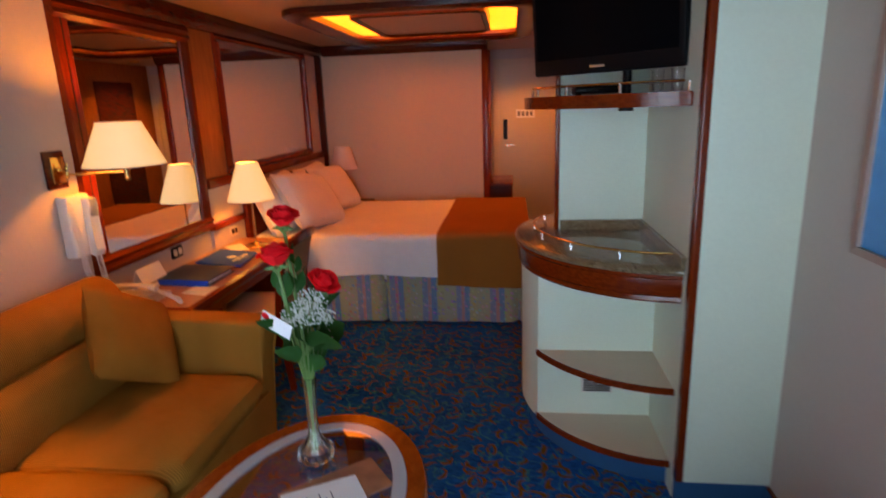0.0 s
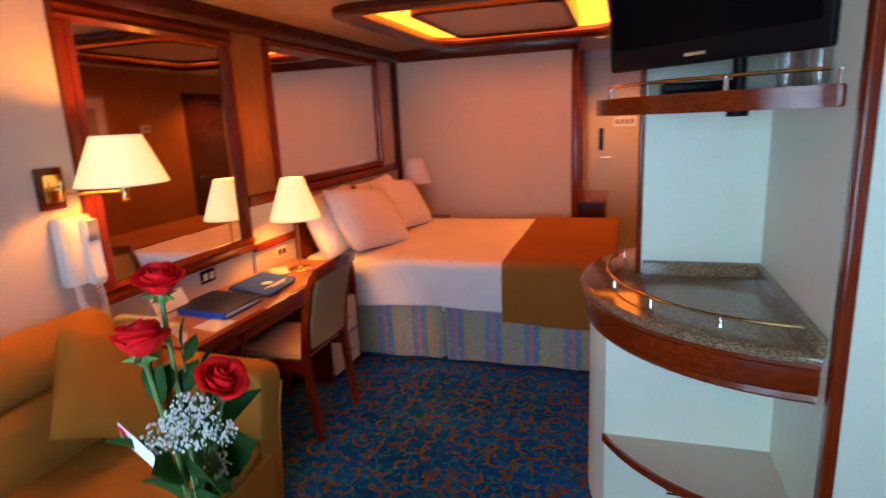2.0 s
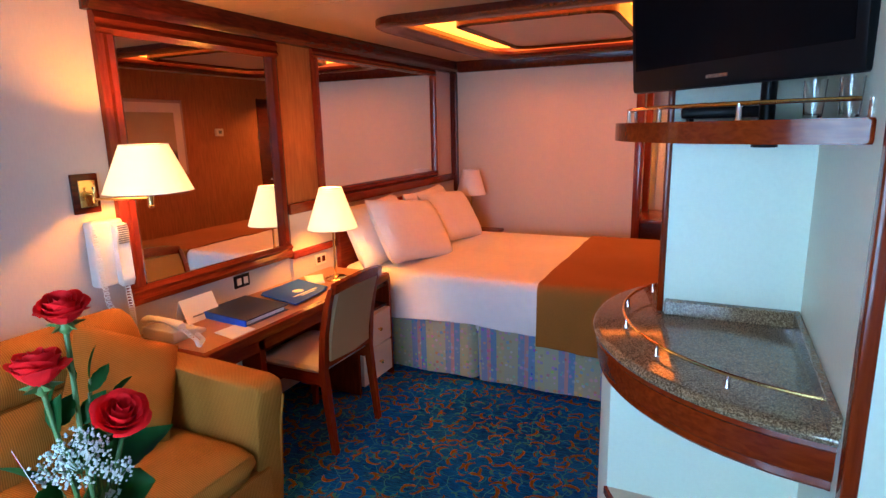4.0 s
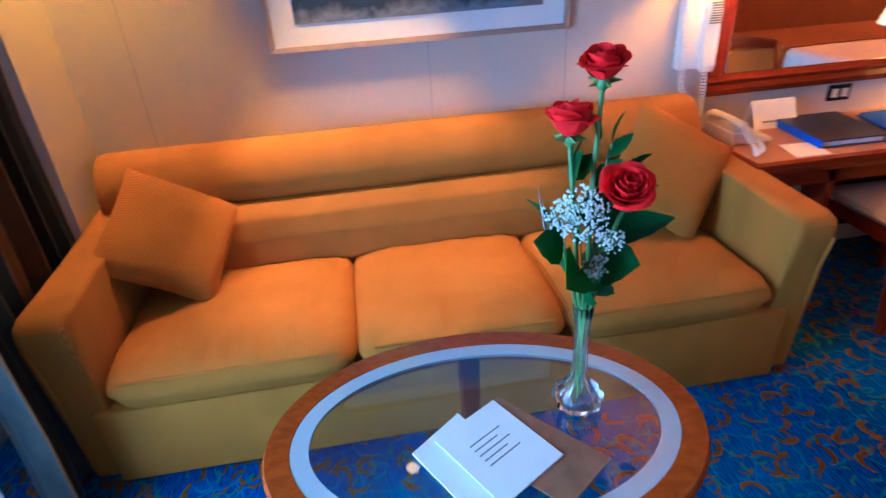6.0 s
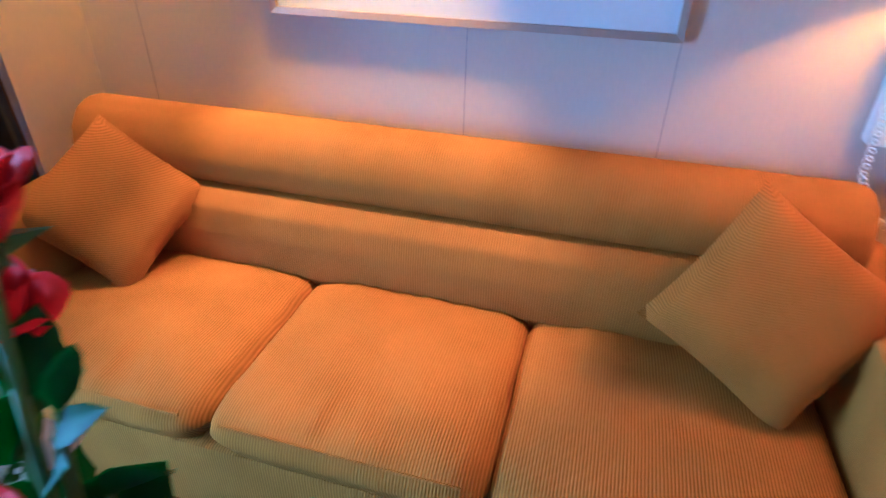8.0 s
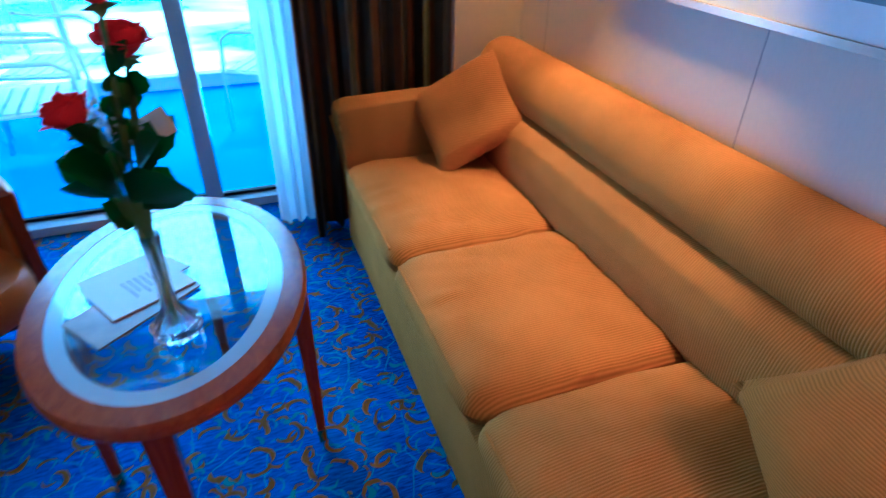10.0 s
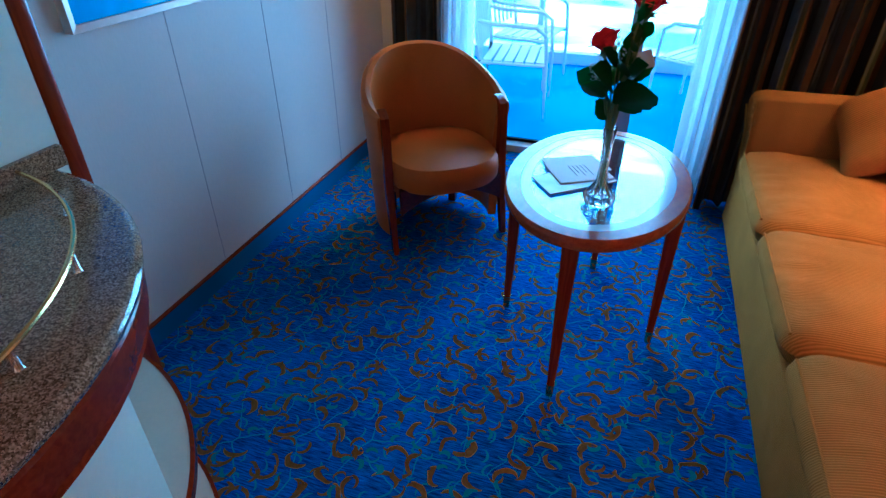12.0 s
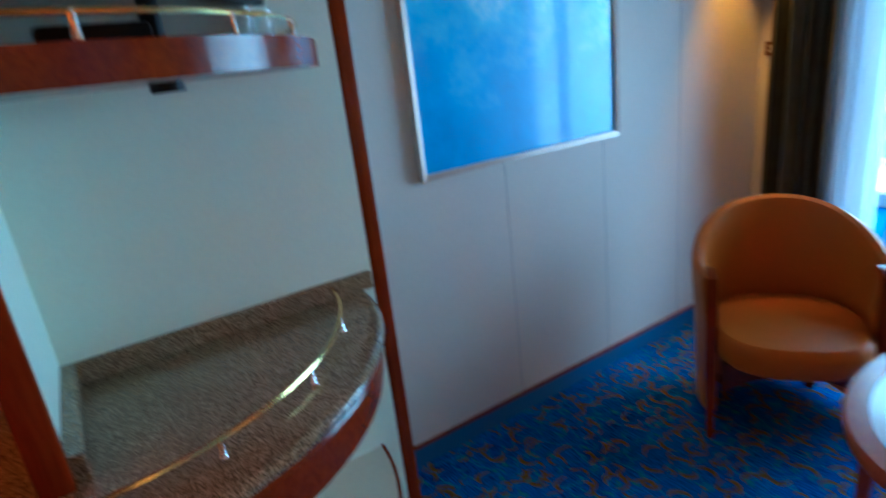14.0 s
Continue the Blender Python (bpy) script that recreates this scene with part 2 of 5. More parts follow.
def granite_material():
    m, N, L, b = nodes_of("speckled_granite")
    v = coords(N, L)
    vo, n = N.new("ShaderNodeTexVoronoi"), N.new("ShaderNodeTexNoise")
    vo.inputs["Scale"].default_value, n.inputs["Scale"].default_value, n.inputs["Detail"].default_value = 420, 160, 6
    L.new(v, vo.inputs["Vector"]), L.new(v, n.inputs["Vector"])
    sep = N.new("ShaderNodeSeparateColor")
    L.new(vo.outputs["Color"], sep.inputs[0])
    r = N.new("ShaderNodeValToRGB")
    r.color_ramp.elements[0].color, r.color_ramp.elements[1].color = (0.065, 0.038, 0.019, 1), (0.42, 0.30, 0.18, 1)
    r.color_ramp.elements[0].position, r.color_ramp.elements[1].position = 0.25, 0.75
    e = r.color_ramp.elements.new(0.5)
    e.color = (0.20, 0.13, 0.065, 1)
    L.new(mnode(N, L, "MULTIPLY_ADD", sep.outputs[0], 0.55, mnode(N, L, "MULTIPLY", n.outputs[0], 0.45)), r.inputs[0])
    L.new(r.outputs[0], b.inputs["Base Color"])
    b.inputs["Roughness"].default_value, b.inputs["Coat Weight"].default_value = 0.12, 0.3
    return m


def painting(name, kind):
    """A blurred landscape: sky over a dark ridge, or a field of blues."""
    m, N, L, b = nodes_of(name)
    v = coords(N, L)
    sep = N.new("ShaderNodeSeparateXYZ")
    L.new(v, sep.inputs[0])
    n, n2 = N.new("ShaderNodeTexNoise"), N.new("ShaderNodeTexNoise")
    n.inputs["Scale"].default_value, n2.inputs["Scale"].default_value = 5, 32
    n.inputs["Detail"].default_value = n2.inputs["Detail"].default_value = 5
    L.new(v, n.inputs["Vector"]), L.new(v, n2.inputs["Vector"])
    r = N.new("ShaderNodeValToRGB")
    if kind == "ridge":
        tree = mnode(N, L, "MULTIPLY", mnode(N, L, "GREATER_THAN", mnode(N, L, "MULTIPLY_ADD", n2.outputs[0], 0.14, sep.outputs[1]), 2.11), 0.25)
        n2.inputs["Scale"].default_value = 26
        top = mnode(N, L, "ADD", mnode(N, L, "MULTIPLY_ADD", n.outputs[0], 0.16, 1.31), tree)
        f = mnode(N, L, "SUBTRACT", mnode(N, L, "ADD", sep.outputs[2], mnode(N, L, "MULTIPLY", n2.outputs[0], 0.10)), top)
        f = mnode(N, L, "MULTIPLY_ADD", f, 1.6, 0.5)
        stops = [(0.0, (0.16, 0.14, 0.17)), (0.22, (0.02, 0.03, 0.06)), (0.34, (0.17, 0.19, 0.24)), (0.42, (0.012, 0.022, 0.05)), (0.52, (0.03, 0.06, 0.11)), (0.56, (0.26, 0.40, 0.50)), (0.64, (0.22, 0.46, 0.72)), (1.0, (0.20, 0.47, 0.86))]
    elif kind == "blues":
        f = mnode(N, L, "MULTIPLY_ADD", sep.outputs[2], 0.45, mnode(N, L, "MULTIPLY_ADD", n.outputs[0], 0.7, -0.65))
        f = mnode(N, L, "ADD", f, mnode(N, L, "MULTIPLY", n2.outputs[0], 0.2))
        stops = [(0.0, (0.02, 0.22, 0.60)), (0.42, (0.03, 0.36, 0.80)), (0.58, (0.12, 0.54, 0.86)), (0.72, (0.45, 0.74, 0.88)), (1.0, (0.80, 0.90, 0.92))]
    else:
        h = mnode(N, L, "ADD", sep.outputs[2], mnode(N, L, "MULTIPLY", n.outputs[0], 0.3))
        f = mnode(N, L, "SUBTRACT", h, 1.15)
        stops = [(0.0, (0.02, 0.02, 0.015)), (0.38, (0.05, 0.045, 0.03)), (0.45, (0.42, 0.33, 0.18)), (1.0, (0.30, 0.25, 0.15))]
    for i, (p, c) in enumerate(stops):
        e = r.color_ramp.elements[i] if i < 2 else r.color_ramp.elements.new(p)
        e.position, e.color = p, (*c, 1)
    L.new(f, r.inputs[0]), L.new(r.outputs[0], b.inputs["Base Color"])
    b.inputs["Roughness"].default_value, b.inputs["Coat Weight"].default_value = 0.35, 0.4
    return m


def skirt_material():
    m, N, L, b = nodes_of("bed_skirt_floral_stripe")
    v = coords(N, L)
    sep = N.new("ShaderNodeSeparateXYZ")
    L.new(v, sep.inputs[0])
    fr = mnode(N, L, "FRACT", mnode(N, L, "DIVIDE", mnode(N, L, "ADD", sep.outputs[0], sep.outputs[1]), 0.24))
    r = N.new("ShaderNodeValToRGB")
    r.color_ramp.interpolation = "CONSTANT"
    for i, (p, c) in enumerate([(0, (0.36, 0.36, 0.28)), (0.36, (0.26, 0.30, 0.42)), (0.52, (0.46, 0.30, 0.30)), (0.62, (0.22, 0.30, 0.44)), (0.78, (0.40, 0.38, 0.26))]):
        e = r.color_ramp.elements[i] if i < 2 else r.color_ramp.elements.new(p)
        e.position, e.color = p, (*c, 1)
    L.new(fr, r.inputs[0])
    vo = N.new("ShaderNodeTexVoronoi")
    vo.inputs["Scale"].default_value = 34
    L.new(v, vo.inputs["Vector"])
    col = mixcol(N, L, mnode(N, L, "MULTIPLY", mnode(N, L, "LESS_THAN", vo.outputs[0], 0.36), 0.30), r.outputs[0], vo.outputs["Color"])
    h = N.new("ShaderNodeHueSaturation")
    h.inputs["Saturation"].default_value = 1.35
    L.new(col, h.inputs["Color"]), L.new(h.outputs[0], b.inputs["Base Color"])
    b.inputs["Roughness"].default_value = 0.95
    link_bump(N, L, b, vo.outputs[0], 0.15, 0.001)
    return m


CARPET = carpet_material()
# grained honey colour stands for walls under warm lamp light
LAMPLIT = wood("lamplit_honey_wall", (0.30, 0.098, 0.018), (0.42, 0.150, 0.030), (10, 10, 1.0), 0.4, 0.0)
# lighter, yellower copy of the wall cream, with warm light painted in
BEDWALL = plain("cream_wall_warm_lit", (0.68, 0.55, 0.39), 0.6, 0.05, 140, 0.1, stretch=(1, 1, 0.25), spec=0.2)
WALL = plain("cream_vinyl_wall", (0.56, 0.48, 0.43), 0.6, 0.05, 140, 0.12, stretch=(1, 1, 0.25), spec=0.25)
# amber of the cove light is mixed into the ceiling's base colour
CEIL = plain("amber_lit_ceiling_panel", (0.46, 0.27, 0.11), 0.28, 0.05, 50, 0.03)
MINT = plain("pale_laminate", (0.70, 0.77, 0.63), 0.45, 0.04, 90, 0.05)
SHELFTOP = plain("beige_laminate", (0.62, 0.52, 0.40), 0.45, 0.05, 90, 0.05)
CHERRY_V = wood("cherry_wood_upright", (0.140, 0.014, 0.0018), (0.205, 0.025, 0.0027), (14, 14, 1.2), 0.2, 0.05)
CHERRY_Y = wood("cherry_wood_long", (0.140, 0.014, 0.0018), (0.205, 0.025, 0.0027), (14, 1.2, 14), 0.2, 0.05)
CHERRY_X = wood("cherry_wood_cross", (0.140, 0.014, 0.0018), (0.205, 0.025, 0.0027), (1.2, 14, 14), 0.2, 0.05)
TABLEWOOD = wood("cherry_wood_table_rim", (0.27, 0.042, 0.004), (0.37, 0.066, 0.006), (10, 5, 14), 0.18, 0.12)
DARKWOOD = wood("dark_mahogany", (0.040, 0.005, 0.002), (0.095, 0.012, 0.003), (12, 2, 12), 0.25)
SOFA = corduroy("tan_corduroy", (0.40, 0.172, 0.027), "Y", 44)
SOFAX = corduroy("tan_corduroy_cross", (0.40, 0.172, 0.027), "DIAGONAL", 88)
PILLOWCASE = plain("white_bed_linen", (0.80, 0.77, 0.76), 0.85, 0.04, 30, 0.25, spec=0.1)
LINEN = plain("white_cotton_cover", (0.82, 0.80, 0.80), 0.85, 0.04, 22, 0.3, spec=0.1)
DESKTOP = plain("tan_desk_laminate", (0.40, 0.165, 0.052), 0.3, 0.06, 60, 0.03)
RUNNER = plain("brown_woven_runner", (0.30, 0.115, 0.022), 0.95, 0.14, 180, 0.4, spec=0.1)
SKIRT = skirt_material()
LEATHER = plain("tan_leather", (0.43, 0.105, 0.006), 0.42, 0.12, 160, 0.15, spec=0.16)
GRANITE = granite_material()
BRASS = plain("polished_brass", (0.85, 0.60, 0.22), 0.18, 0.05, 40, 0.0, metal=1.0)
CHROME = plain("chrome", (0.85, 0.85, 0.86), 0.12, 0.02, 40, 0.0, metal=1.0)
BLACK = plain("black_plastic", (0.005, 0.005, 0.006), 0.35, 0.1, 80, 0.05, spec=0.12)
SCREEN = plain("black_screen", (0.003, 0.003, 0.004), 0.25, 0.05, 20, 0.0, spec=0.03)
IVORY = plain("ivory_plastic", (0.72, 0.66, 0.56), 0.35, 0.04, 60, 0.02)
WHITEP = plain("white_plastic", (0.80, 0.80, 0.78), 0.4, 0.04, 60, 0.03)
PAPER = plain("white_paper", (0.82, 0.82, 0.84), 0.7, 0.03, 30, 0.05)
BLUECARD = plain("blue_card_cover", (0.004, 0.06, 0.60), 0.6, 0.10, 30, 0.03, spec=0.2)
NAVY = plain("navy_leatherette", (0.012, 0.016, 0.05), 0.35, 0.10, 90, 0.1)
INK = plain("grey_ink", (0.18, 0.18, 0.22), 0.7, 0.1, 30, 0.0)
SHADE_LIT = glow("lit_lamp_shade", (1.0, 0.60, 0.17), 1.15)
SHADE_OFF = plain("cream_lamp_shade", (0.74, 0.66, 0.58), 0.8, 0.04, 90, 0.1)
COVE = glow("cove_glow", (1.0, 0.19, 0.002), 7.0)
BULB = glow("lit_downlight", (1.0, 0.50, 0.12), 5)
MIRROR = plain("silvered_mirror", (0.86, 0.86, 0.85), 0.015, 0.01, 10, 0.0, metal=1.0)
PANE = pane_material("clear_pane")
TABLEGLASS = pane_material("table_glass", 0.18, (0.90, 0.95, 0.95))
FROST = plain("frosted_glass_border", (0.46, 0.50, 0.54), 0.18, 0.03, 60, 0.02, coat=0.5)
CRYSTAL = glass("cut_crystal", (0.97, 0.99, 1.0), 0.0, 1.5)
DRAPE = striped("striped_drape", [(0.034, 0.034, 0.032), (0.098, 0.045, 0.019), (0.045, 0.049, 0.046), (0.098, 0.105, 0.101), (0.015, 0.013, 0.013), (0.165, 0.068, 0.019), (0.056, 0.060, 0.056)], 0.17)
FRAME_AL = plain("grey_painted_aluminium", (0.34, 0.38, 0.42), 0.4, 0.05, 60, 0.04)
DECK = plain("blue_deck_covering", (0.01, 0.30, 0.75), 0.85, 0.10, 120, 0.3)
ROSE = plain("red_rose_petal", (0.82, 0.010, 0.014), 0.6, 0.25, 40, 0.1, spec=0.2)
LEAF = plain("rose_leaf", (0.020, 0.085, 0.020), 0.5, 0.35, 60, 0.2, spec=0.2)
ln_, ll_ = LEAF.node_tree.nodes, LEAF.node_tree.links
lt_, lm_ = ln_.new("ShaderNodeBsdfTranslucent"), ln_.new("ShaderNodeMixShader")
lt_.inputs[0].default_value, lm_.inputs[0].default_value = (0.05, 0.26, 0.015, 1), 0.35
ll_.new(ln_["Principled BSDF"].outputs[0], lm_.inputs[1]), ll_.new(lt_.outputs[0], lm_.inputs[2])
ll_.new(lm_.outputs[0], ln_["Material Output"].inputs[0])
STEM = plain("rose_stem", (0.10, 0.20, 0.05), 0.5, 0.2, 60, 0.1)
BLOSSOM = plain("tiny_white_blossom", (0.60, 0.64, 0.58), 0.8, 0.05, 60, 0.0)
GILT = plain("gilt_frame", (0.42, 0.30, 0.25), 0.3, 0.08, 60, 0.05, metal=0.3)
PILLOWCORD = corduroy("tan_pillow_corduroy", (0.39, 0.155, 0.022), "Z", 60)
MAT_BOARD = plain("white_mat_board", (0.70, 0.70, 0.74), 0.8, 0.03, 60, 0.03)
DOORCREAM = plain("cream_door", (0.62, 0.50, 0.34), 0.4, 0.04, 60, 0.03)
BLUESKIRT = plain("blue_carpet_skirting", (0.01, 0.09, 0.22), 0.95, 0.15, 300, 0.4)
m, N, L, b = nodes_of("sheer_curtain")
N.remove(b)
tl, df, tp, mx1, mx2 = [N.new("ShaderNode" + k) for k in ("BsdfTranslucent", "BsdfDiffuse", "BsdfTransparent", "MixShader", "MixShader")]
tl.inputs[0].default_value = df.inputs[0].default_value = (0.85, 0.88, 0.92, 1)
mx1.inputs[0].default_value, mx2.inputs[0].default_value = 0.5, 0.25
L.new(tl.outputs[0], mx1.inputs[1]), L.new(df.outputs[0], mx1.inputs[2])
L.new(mx1.outputs[0], mx2.inputs[1]), L.new(tp.outputs[0], mx2.inputs[2])
L.new(mx2.outputs[0], N["Material Output"].inputs[0])
SHEER = m


# ---- building helpers ----
def part(name, bm, material, parent=None, label="", smooth=False):
    me = bpy.data.meshes.new(name)
    bmesh.ops.recalc_face_normals(bm, faces=bm.faces)
    bm.to_mesh(me)
    bm.free()
    me.materials.append(material)
    if smooth:
        me.polygons.foreach_set("use_smooth", [True] * len(me.polygons))
        me.set_sharp_from_angle(angle=radians(42))
    ob = new(name, me)
    if parent is not None:
        ob.parent = parent
        base = parent
        ob.matrix_parent_inverse = Matrix.Translation(-Vector(base["base"]) if "base" in base else Vector((0, 0, 0)))
    if label:
        ob["label"] = label
    return ob


def thing(name, base, label, category, group="", kind=""):
    ob = new(name)
    ob.location = base
    ob["base"] = [float(c) for c in base]
    ob.empty_display_size = 0.1
    return tagged(ob, label, category, group, kind)


def box(x0, x1, y0, y1, z0, z1, bevel=0.0, seg=2, bm=None):
    bm = bm or bmesh.new()
    r = bmesh.ops.create_cube(bm, size=1.0, matrix=Matrix.Translation(((x0 + x1) / 2, (y0 + y1) / 2, (z0 + z1) / 2)) @ Matrix.Diagonal((x1 - x0, y1 - y0, z1 - z0, 1)))
    if bevel:
        edges = list({e for v in r["verts"] for e in v.link_edges})
        bmesh.ops.bevel(bm, geom=edges, offset=bevel, segments=seg, affect="EDGES", profile=0.5)
    return bm


def loft(loops, closed=True, caps=True, bm=None):
    """Skin over a row of loops of equal length."""
    bm = bm or bmesh.new()
    rows = [[bm.verts.new(p) for p in lp] for lp in loops]
    n = len(rows[0])
    for a, c in zip(rows, rows[1:]):
        for i in range(n if closed else n - 1):
            j = (i + 1) % n
            bm.faces.new((a[i], a[j], c[j], c[i]))
    if caps and closed:
        bm.faces.new(rows[0][::-1]), bm.faces.new(rows[-1])
    return bm


def circle(cx, cy, z, rx, ry=None, n=32, a0=0.0, a1=2 * math.pi):
    ry = rx if ry is None else ry
    full = abs(a1 - a0 - 2 * math.pi) < 1e-6
    return [(cx + rx * math.cos(a0 + (a1 - a0) * i / (n if full else n - 1)), cy + ry * math.sin(a0 + (a1 - a0) * i / (n if full else n - 1)), z) for i in range(n)]


def lathe(cx, cy, profile, n=28, caps=True, bm=None):
    return loft([circle(cx, cy, z, r, n=n) for r, z in profile], caps=caps, bm=bm)


def rr(x0, x1, y0, y1, r, z, n=6):
    """Rounded rectangle."""
    out = []
    for cx, cy, a in ((x1 - r, y1 - r, 0), (x0 + r, y1 - r, 90), (x0 + r, y0 + r, 180), (x1 - r, y0 + r, 270)):
        for i in range(n + 1):
            t = radians(a + 90 * i / n)
            out.append((cx + r * math.cos(t), cy + r * math.sin(t), z))
    return out


def softbox(x0, x1, y0, y1, z0, z1, r=0.03, crown=0.02, corner=0.05, bm=None):
    """An upholstered block with rounded edges and a crowned top."""
    w = min(x1 - x0, y1 - y0)
    prof = [(r, z0), (0.3 * r, z0 + 0.3 * r), (0, z0 + r), (-0.006, (z0 + z1) / 2), (0, z1 - r), (0.3 * r, z1 - 0.3 * r), (r, z1), (w * 0.2, z1 + crown * 0.7), (w * 0.36, z1 + crown)]
    loops = []
    for d, z in prof:
        loops.append(rr(x0 + d, x1 - d, y0 + d, y1 - d, max(0.012, min(corner + d * 0.3, w / 2 - d - 0.002)), z))
    return loft(loops, bm=bm)


def seat_pad(x0, x1, y0, y1, z0, z1, seed, crown=0.03, r=0.04):
    """A stuffed seat cushion: squarish rings with a soft crown, sagging and creased."""
    cx, cy, hx, hy = (x0 + x1) / 2, (y0 + y1) / 2, (x1 - x0) / 2, (y1 - y0) / 2
    prof = [(r, z0), (0.3 * r, z0 + 0.25 * r), (0, z0 + r), (-0.008, (z0 + z1) / 2), (-0.004, z1 - r), (0.3 * r, z1 - 0.3 * r), (r, z1)]
    prof += [(r + (min(hx, hy) - r) * k / 14, z1 + crown * (1 - (1 - k / 14) ** 2.5)) for k in range(1, 14)]
    loops, n = [], 128
    for d, z in prof:
        ring_ = []
        for i in range(n):
            a = 2 * math.pi * i / n
            ca, sa = math.cos(a), math.sin(a)
            k = (abs(ca) ** 9 + abs(sa) ** 9) ** (-1 / 9)
            x, y = cx + (hx - d) * ca * k, cy + (hy - d) * sa * k
            q = Vector((x, y, seed))
            edge = math.exp(-((d - 0.07) / 0.06) ** 2)
            lift = 0.010 * noise.noise(q * 4.5) + 0.006 * edge * noise.noise(Vector((x * 9, y * 30, seed))) + 0.0035 * noise.noise(q * 15)
            pull = 0.005 * noise.noise(Vector((x * 8, y * 34, seed + 3))) if z < z1 else 0.0
            ring_.append((x + pull * ca, y + pull * sa, z + (lift if d > 0 and z > z1 - r else 0.3 * lift)))
        loops.append(ring_)
    return loft(loops)


def tube(points, r, n=10, bm=None, cap=True):
    """A round rod along a line of points."""
    pts = [Vector(p) for p in points]
    loops = []
    up = Vector((0, 0, 1))
    for i, p in enumerate(pts):
        d = (pts[min(i + 1, len(pts) - 1)] - pts[max(i - 1, 0)]).normalized()
        side = d.cross(up)
        side = side.normalized() if side.length > 1e-3 else Vector((1, 0, 0))
        u2 = side.cross(d)
        rad = r[i] if isinstance(r, (list, tuple)) else r
        loops.append([p + rad * (math.cos(2 * math.pi * k / n) * side + math.sin(2 * math.pi * k / n) * u2) for k in range(n)])
    return loft(loops, caps=cap, bm=bm)


def prism(poly, axis, a0, a1, bm=None, bevel=0.0):
    """A flat outline pushed along an axis. The outline gives the other two coordinates in order."""
    def put(p, a):
        return {"x": (a, p[0], p[1]), "y": (p[0], a, p[1]), "z": (p[0], p[1], a)}[axis]
    own = bm or bmesh.new()
    before = set(own.edges)
    loft([[put(p, a0) for p in poly], [put(p, a1) for p in poly]], bm=own)
    if bevel:
        bmesh.ops.bevel(own, geom=[e for e in own.edges if e not in before], offset=bevel, segments=3, affect="EDGES", profile=0.5)
    return own


def pillow(w, h, t, m, n=14, pinch=0.10, bm=None):
    """A stuffed pillow, w by h, t thick, placed by the matrix m."""
    bm = bm or bmesh.new()
    for s in (1, -1):
        g = {}
        for i in range(n + 1):
            for j in range(n + 1):
                u, v = 2 * i / n - 1, 2 * j / n - 1
                k = 1 - pinch * (u * u * v * v) * 0.3
                ex = w / 2 * u * (1 - pinch * (1 - abs(v) ** 2) * abs(u) ** 6 * 0.9) * k
                ey = h / 2 * v * (1 - pinch * (1 - abs(u) ** 2) * abs(v) ** 6 * 0.9) * k
                z = s * t / 2 * ((1 - u ** 4) * (1 - v ** 4)) ** 0.55
                z += 0.006 * noise.noise(Vector((u * 3 + w * 9, v * 3, s * 2.0))) * (1 - u ** 4) * (1 - v ** 4)
                g[i, j] = bm.verts.new(m @ Vector((ex, ey, z)))
        for i in range(n):
            for j in range(n):
                bm.faces.new((g[i, j], g[i + 1, j], g[i + 1, j + 1], g[i, j + 1]))
    bmesh.ops.remove_doubles(bm, verts=bm.verts, dist=0.0008)
    return bm


def structure(name, bm, material, label, category, smooth=False):
    return tagged(part(name, bm, material, smooth=smooth), label, category, kind="structure")


# ---- the cabin shell ----
H = 2.14
XR, XC, YB, YD = 2.90, 2.62, 6.27, 7.45
structure("floor", box(-0.1, 3.0, -0.04, YD + 0.1, -0.1, 0.0), CARPET, "blue carpet with orange and teal leaf pattern", "carpet")
bm = box(-0.12, 0.62, -0.1, YD + 0.1, H, H + 0.2)
box(2.08, 3.02, -0.1, YD + 0.1, H, H + 0.2, bm=bm)
box(0.62, 2.08, -0.1, 4.12, H, H + 0.2, bm=bm)
box(0.62, 2.08, 5.86, YD + 0.1, H, H + 0.2, bm=bm)
box(0.62, 2.08, 4.12, 5.86, H + 0.12, H + 0.2, bm=bm)
for y in (0.9, 1.8, 2.7, 3.6):
    box(0.05, 2.88, y - 0.002, y + 0.002, H - 0.002, H + 0.01, bm=bm)
structure("ceiling", bm, CEIL, "metal panel ceiling with a recessed tray, amber glow in its colour", "ceiling")
wall_left = structure("wall_left", box(-0.12, 0.0, -0.1, YD + 0.1, 0, H), WALL, "cream vinyl wall with fine vertical joints", "wall")
wall_right = structure("wall_right", box(XR, 3.02, -0.1, 2.49, 0, H), WALL, "cream vinyl wall with fine vertical joints", "wall")
# brown here is the wall's warm dim light, put into the colour
structure("wall_closet", box(XC, 3.02, 2.49, YD + 0.1, 0, H), LAMPLIT, "closet wall beyond the television corner, warm lamp light in its honey brown", "wall")
structure("wall_bed", box(0, 1.66, YB, YB + 0.10, 0, H), BEDWALL, "cream panelled wall beside the bed, warm light in its colour", "wall")
structure("wall_hall", box(1.56, 1.66, YB + 0.10, YD, 0, H), WALL, "cream wall of the entrance passage", "wall")
structure("wall_entrance", box(1.66, XC, YD, YD + 0.1, 0, H), WALL, "cream wall round the entrance door", "wall")
bm = box(-0.1, 0.98, -0.12, 0.0, 0, H)
box(2.42, 3.02, -0.12, 0.0, 0, H, bm=bm)
box(0.98, 2.42, -0.12, 0.0, 2.03, H, bm=bm)
structure("wall_balcony", bm, WALL, "cream wall round the balcony door", "wall")
structure("wall_pier", box(0.0, 0.31, 0.0, 0.40, 0, H), WALL, "cream wall pier behind the sofa end", "wall")
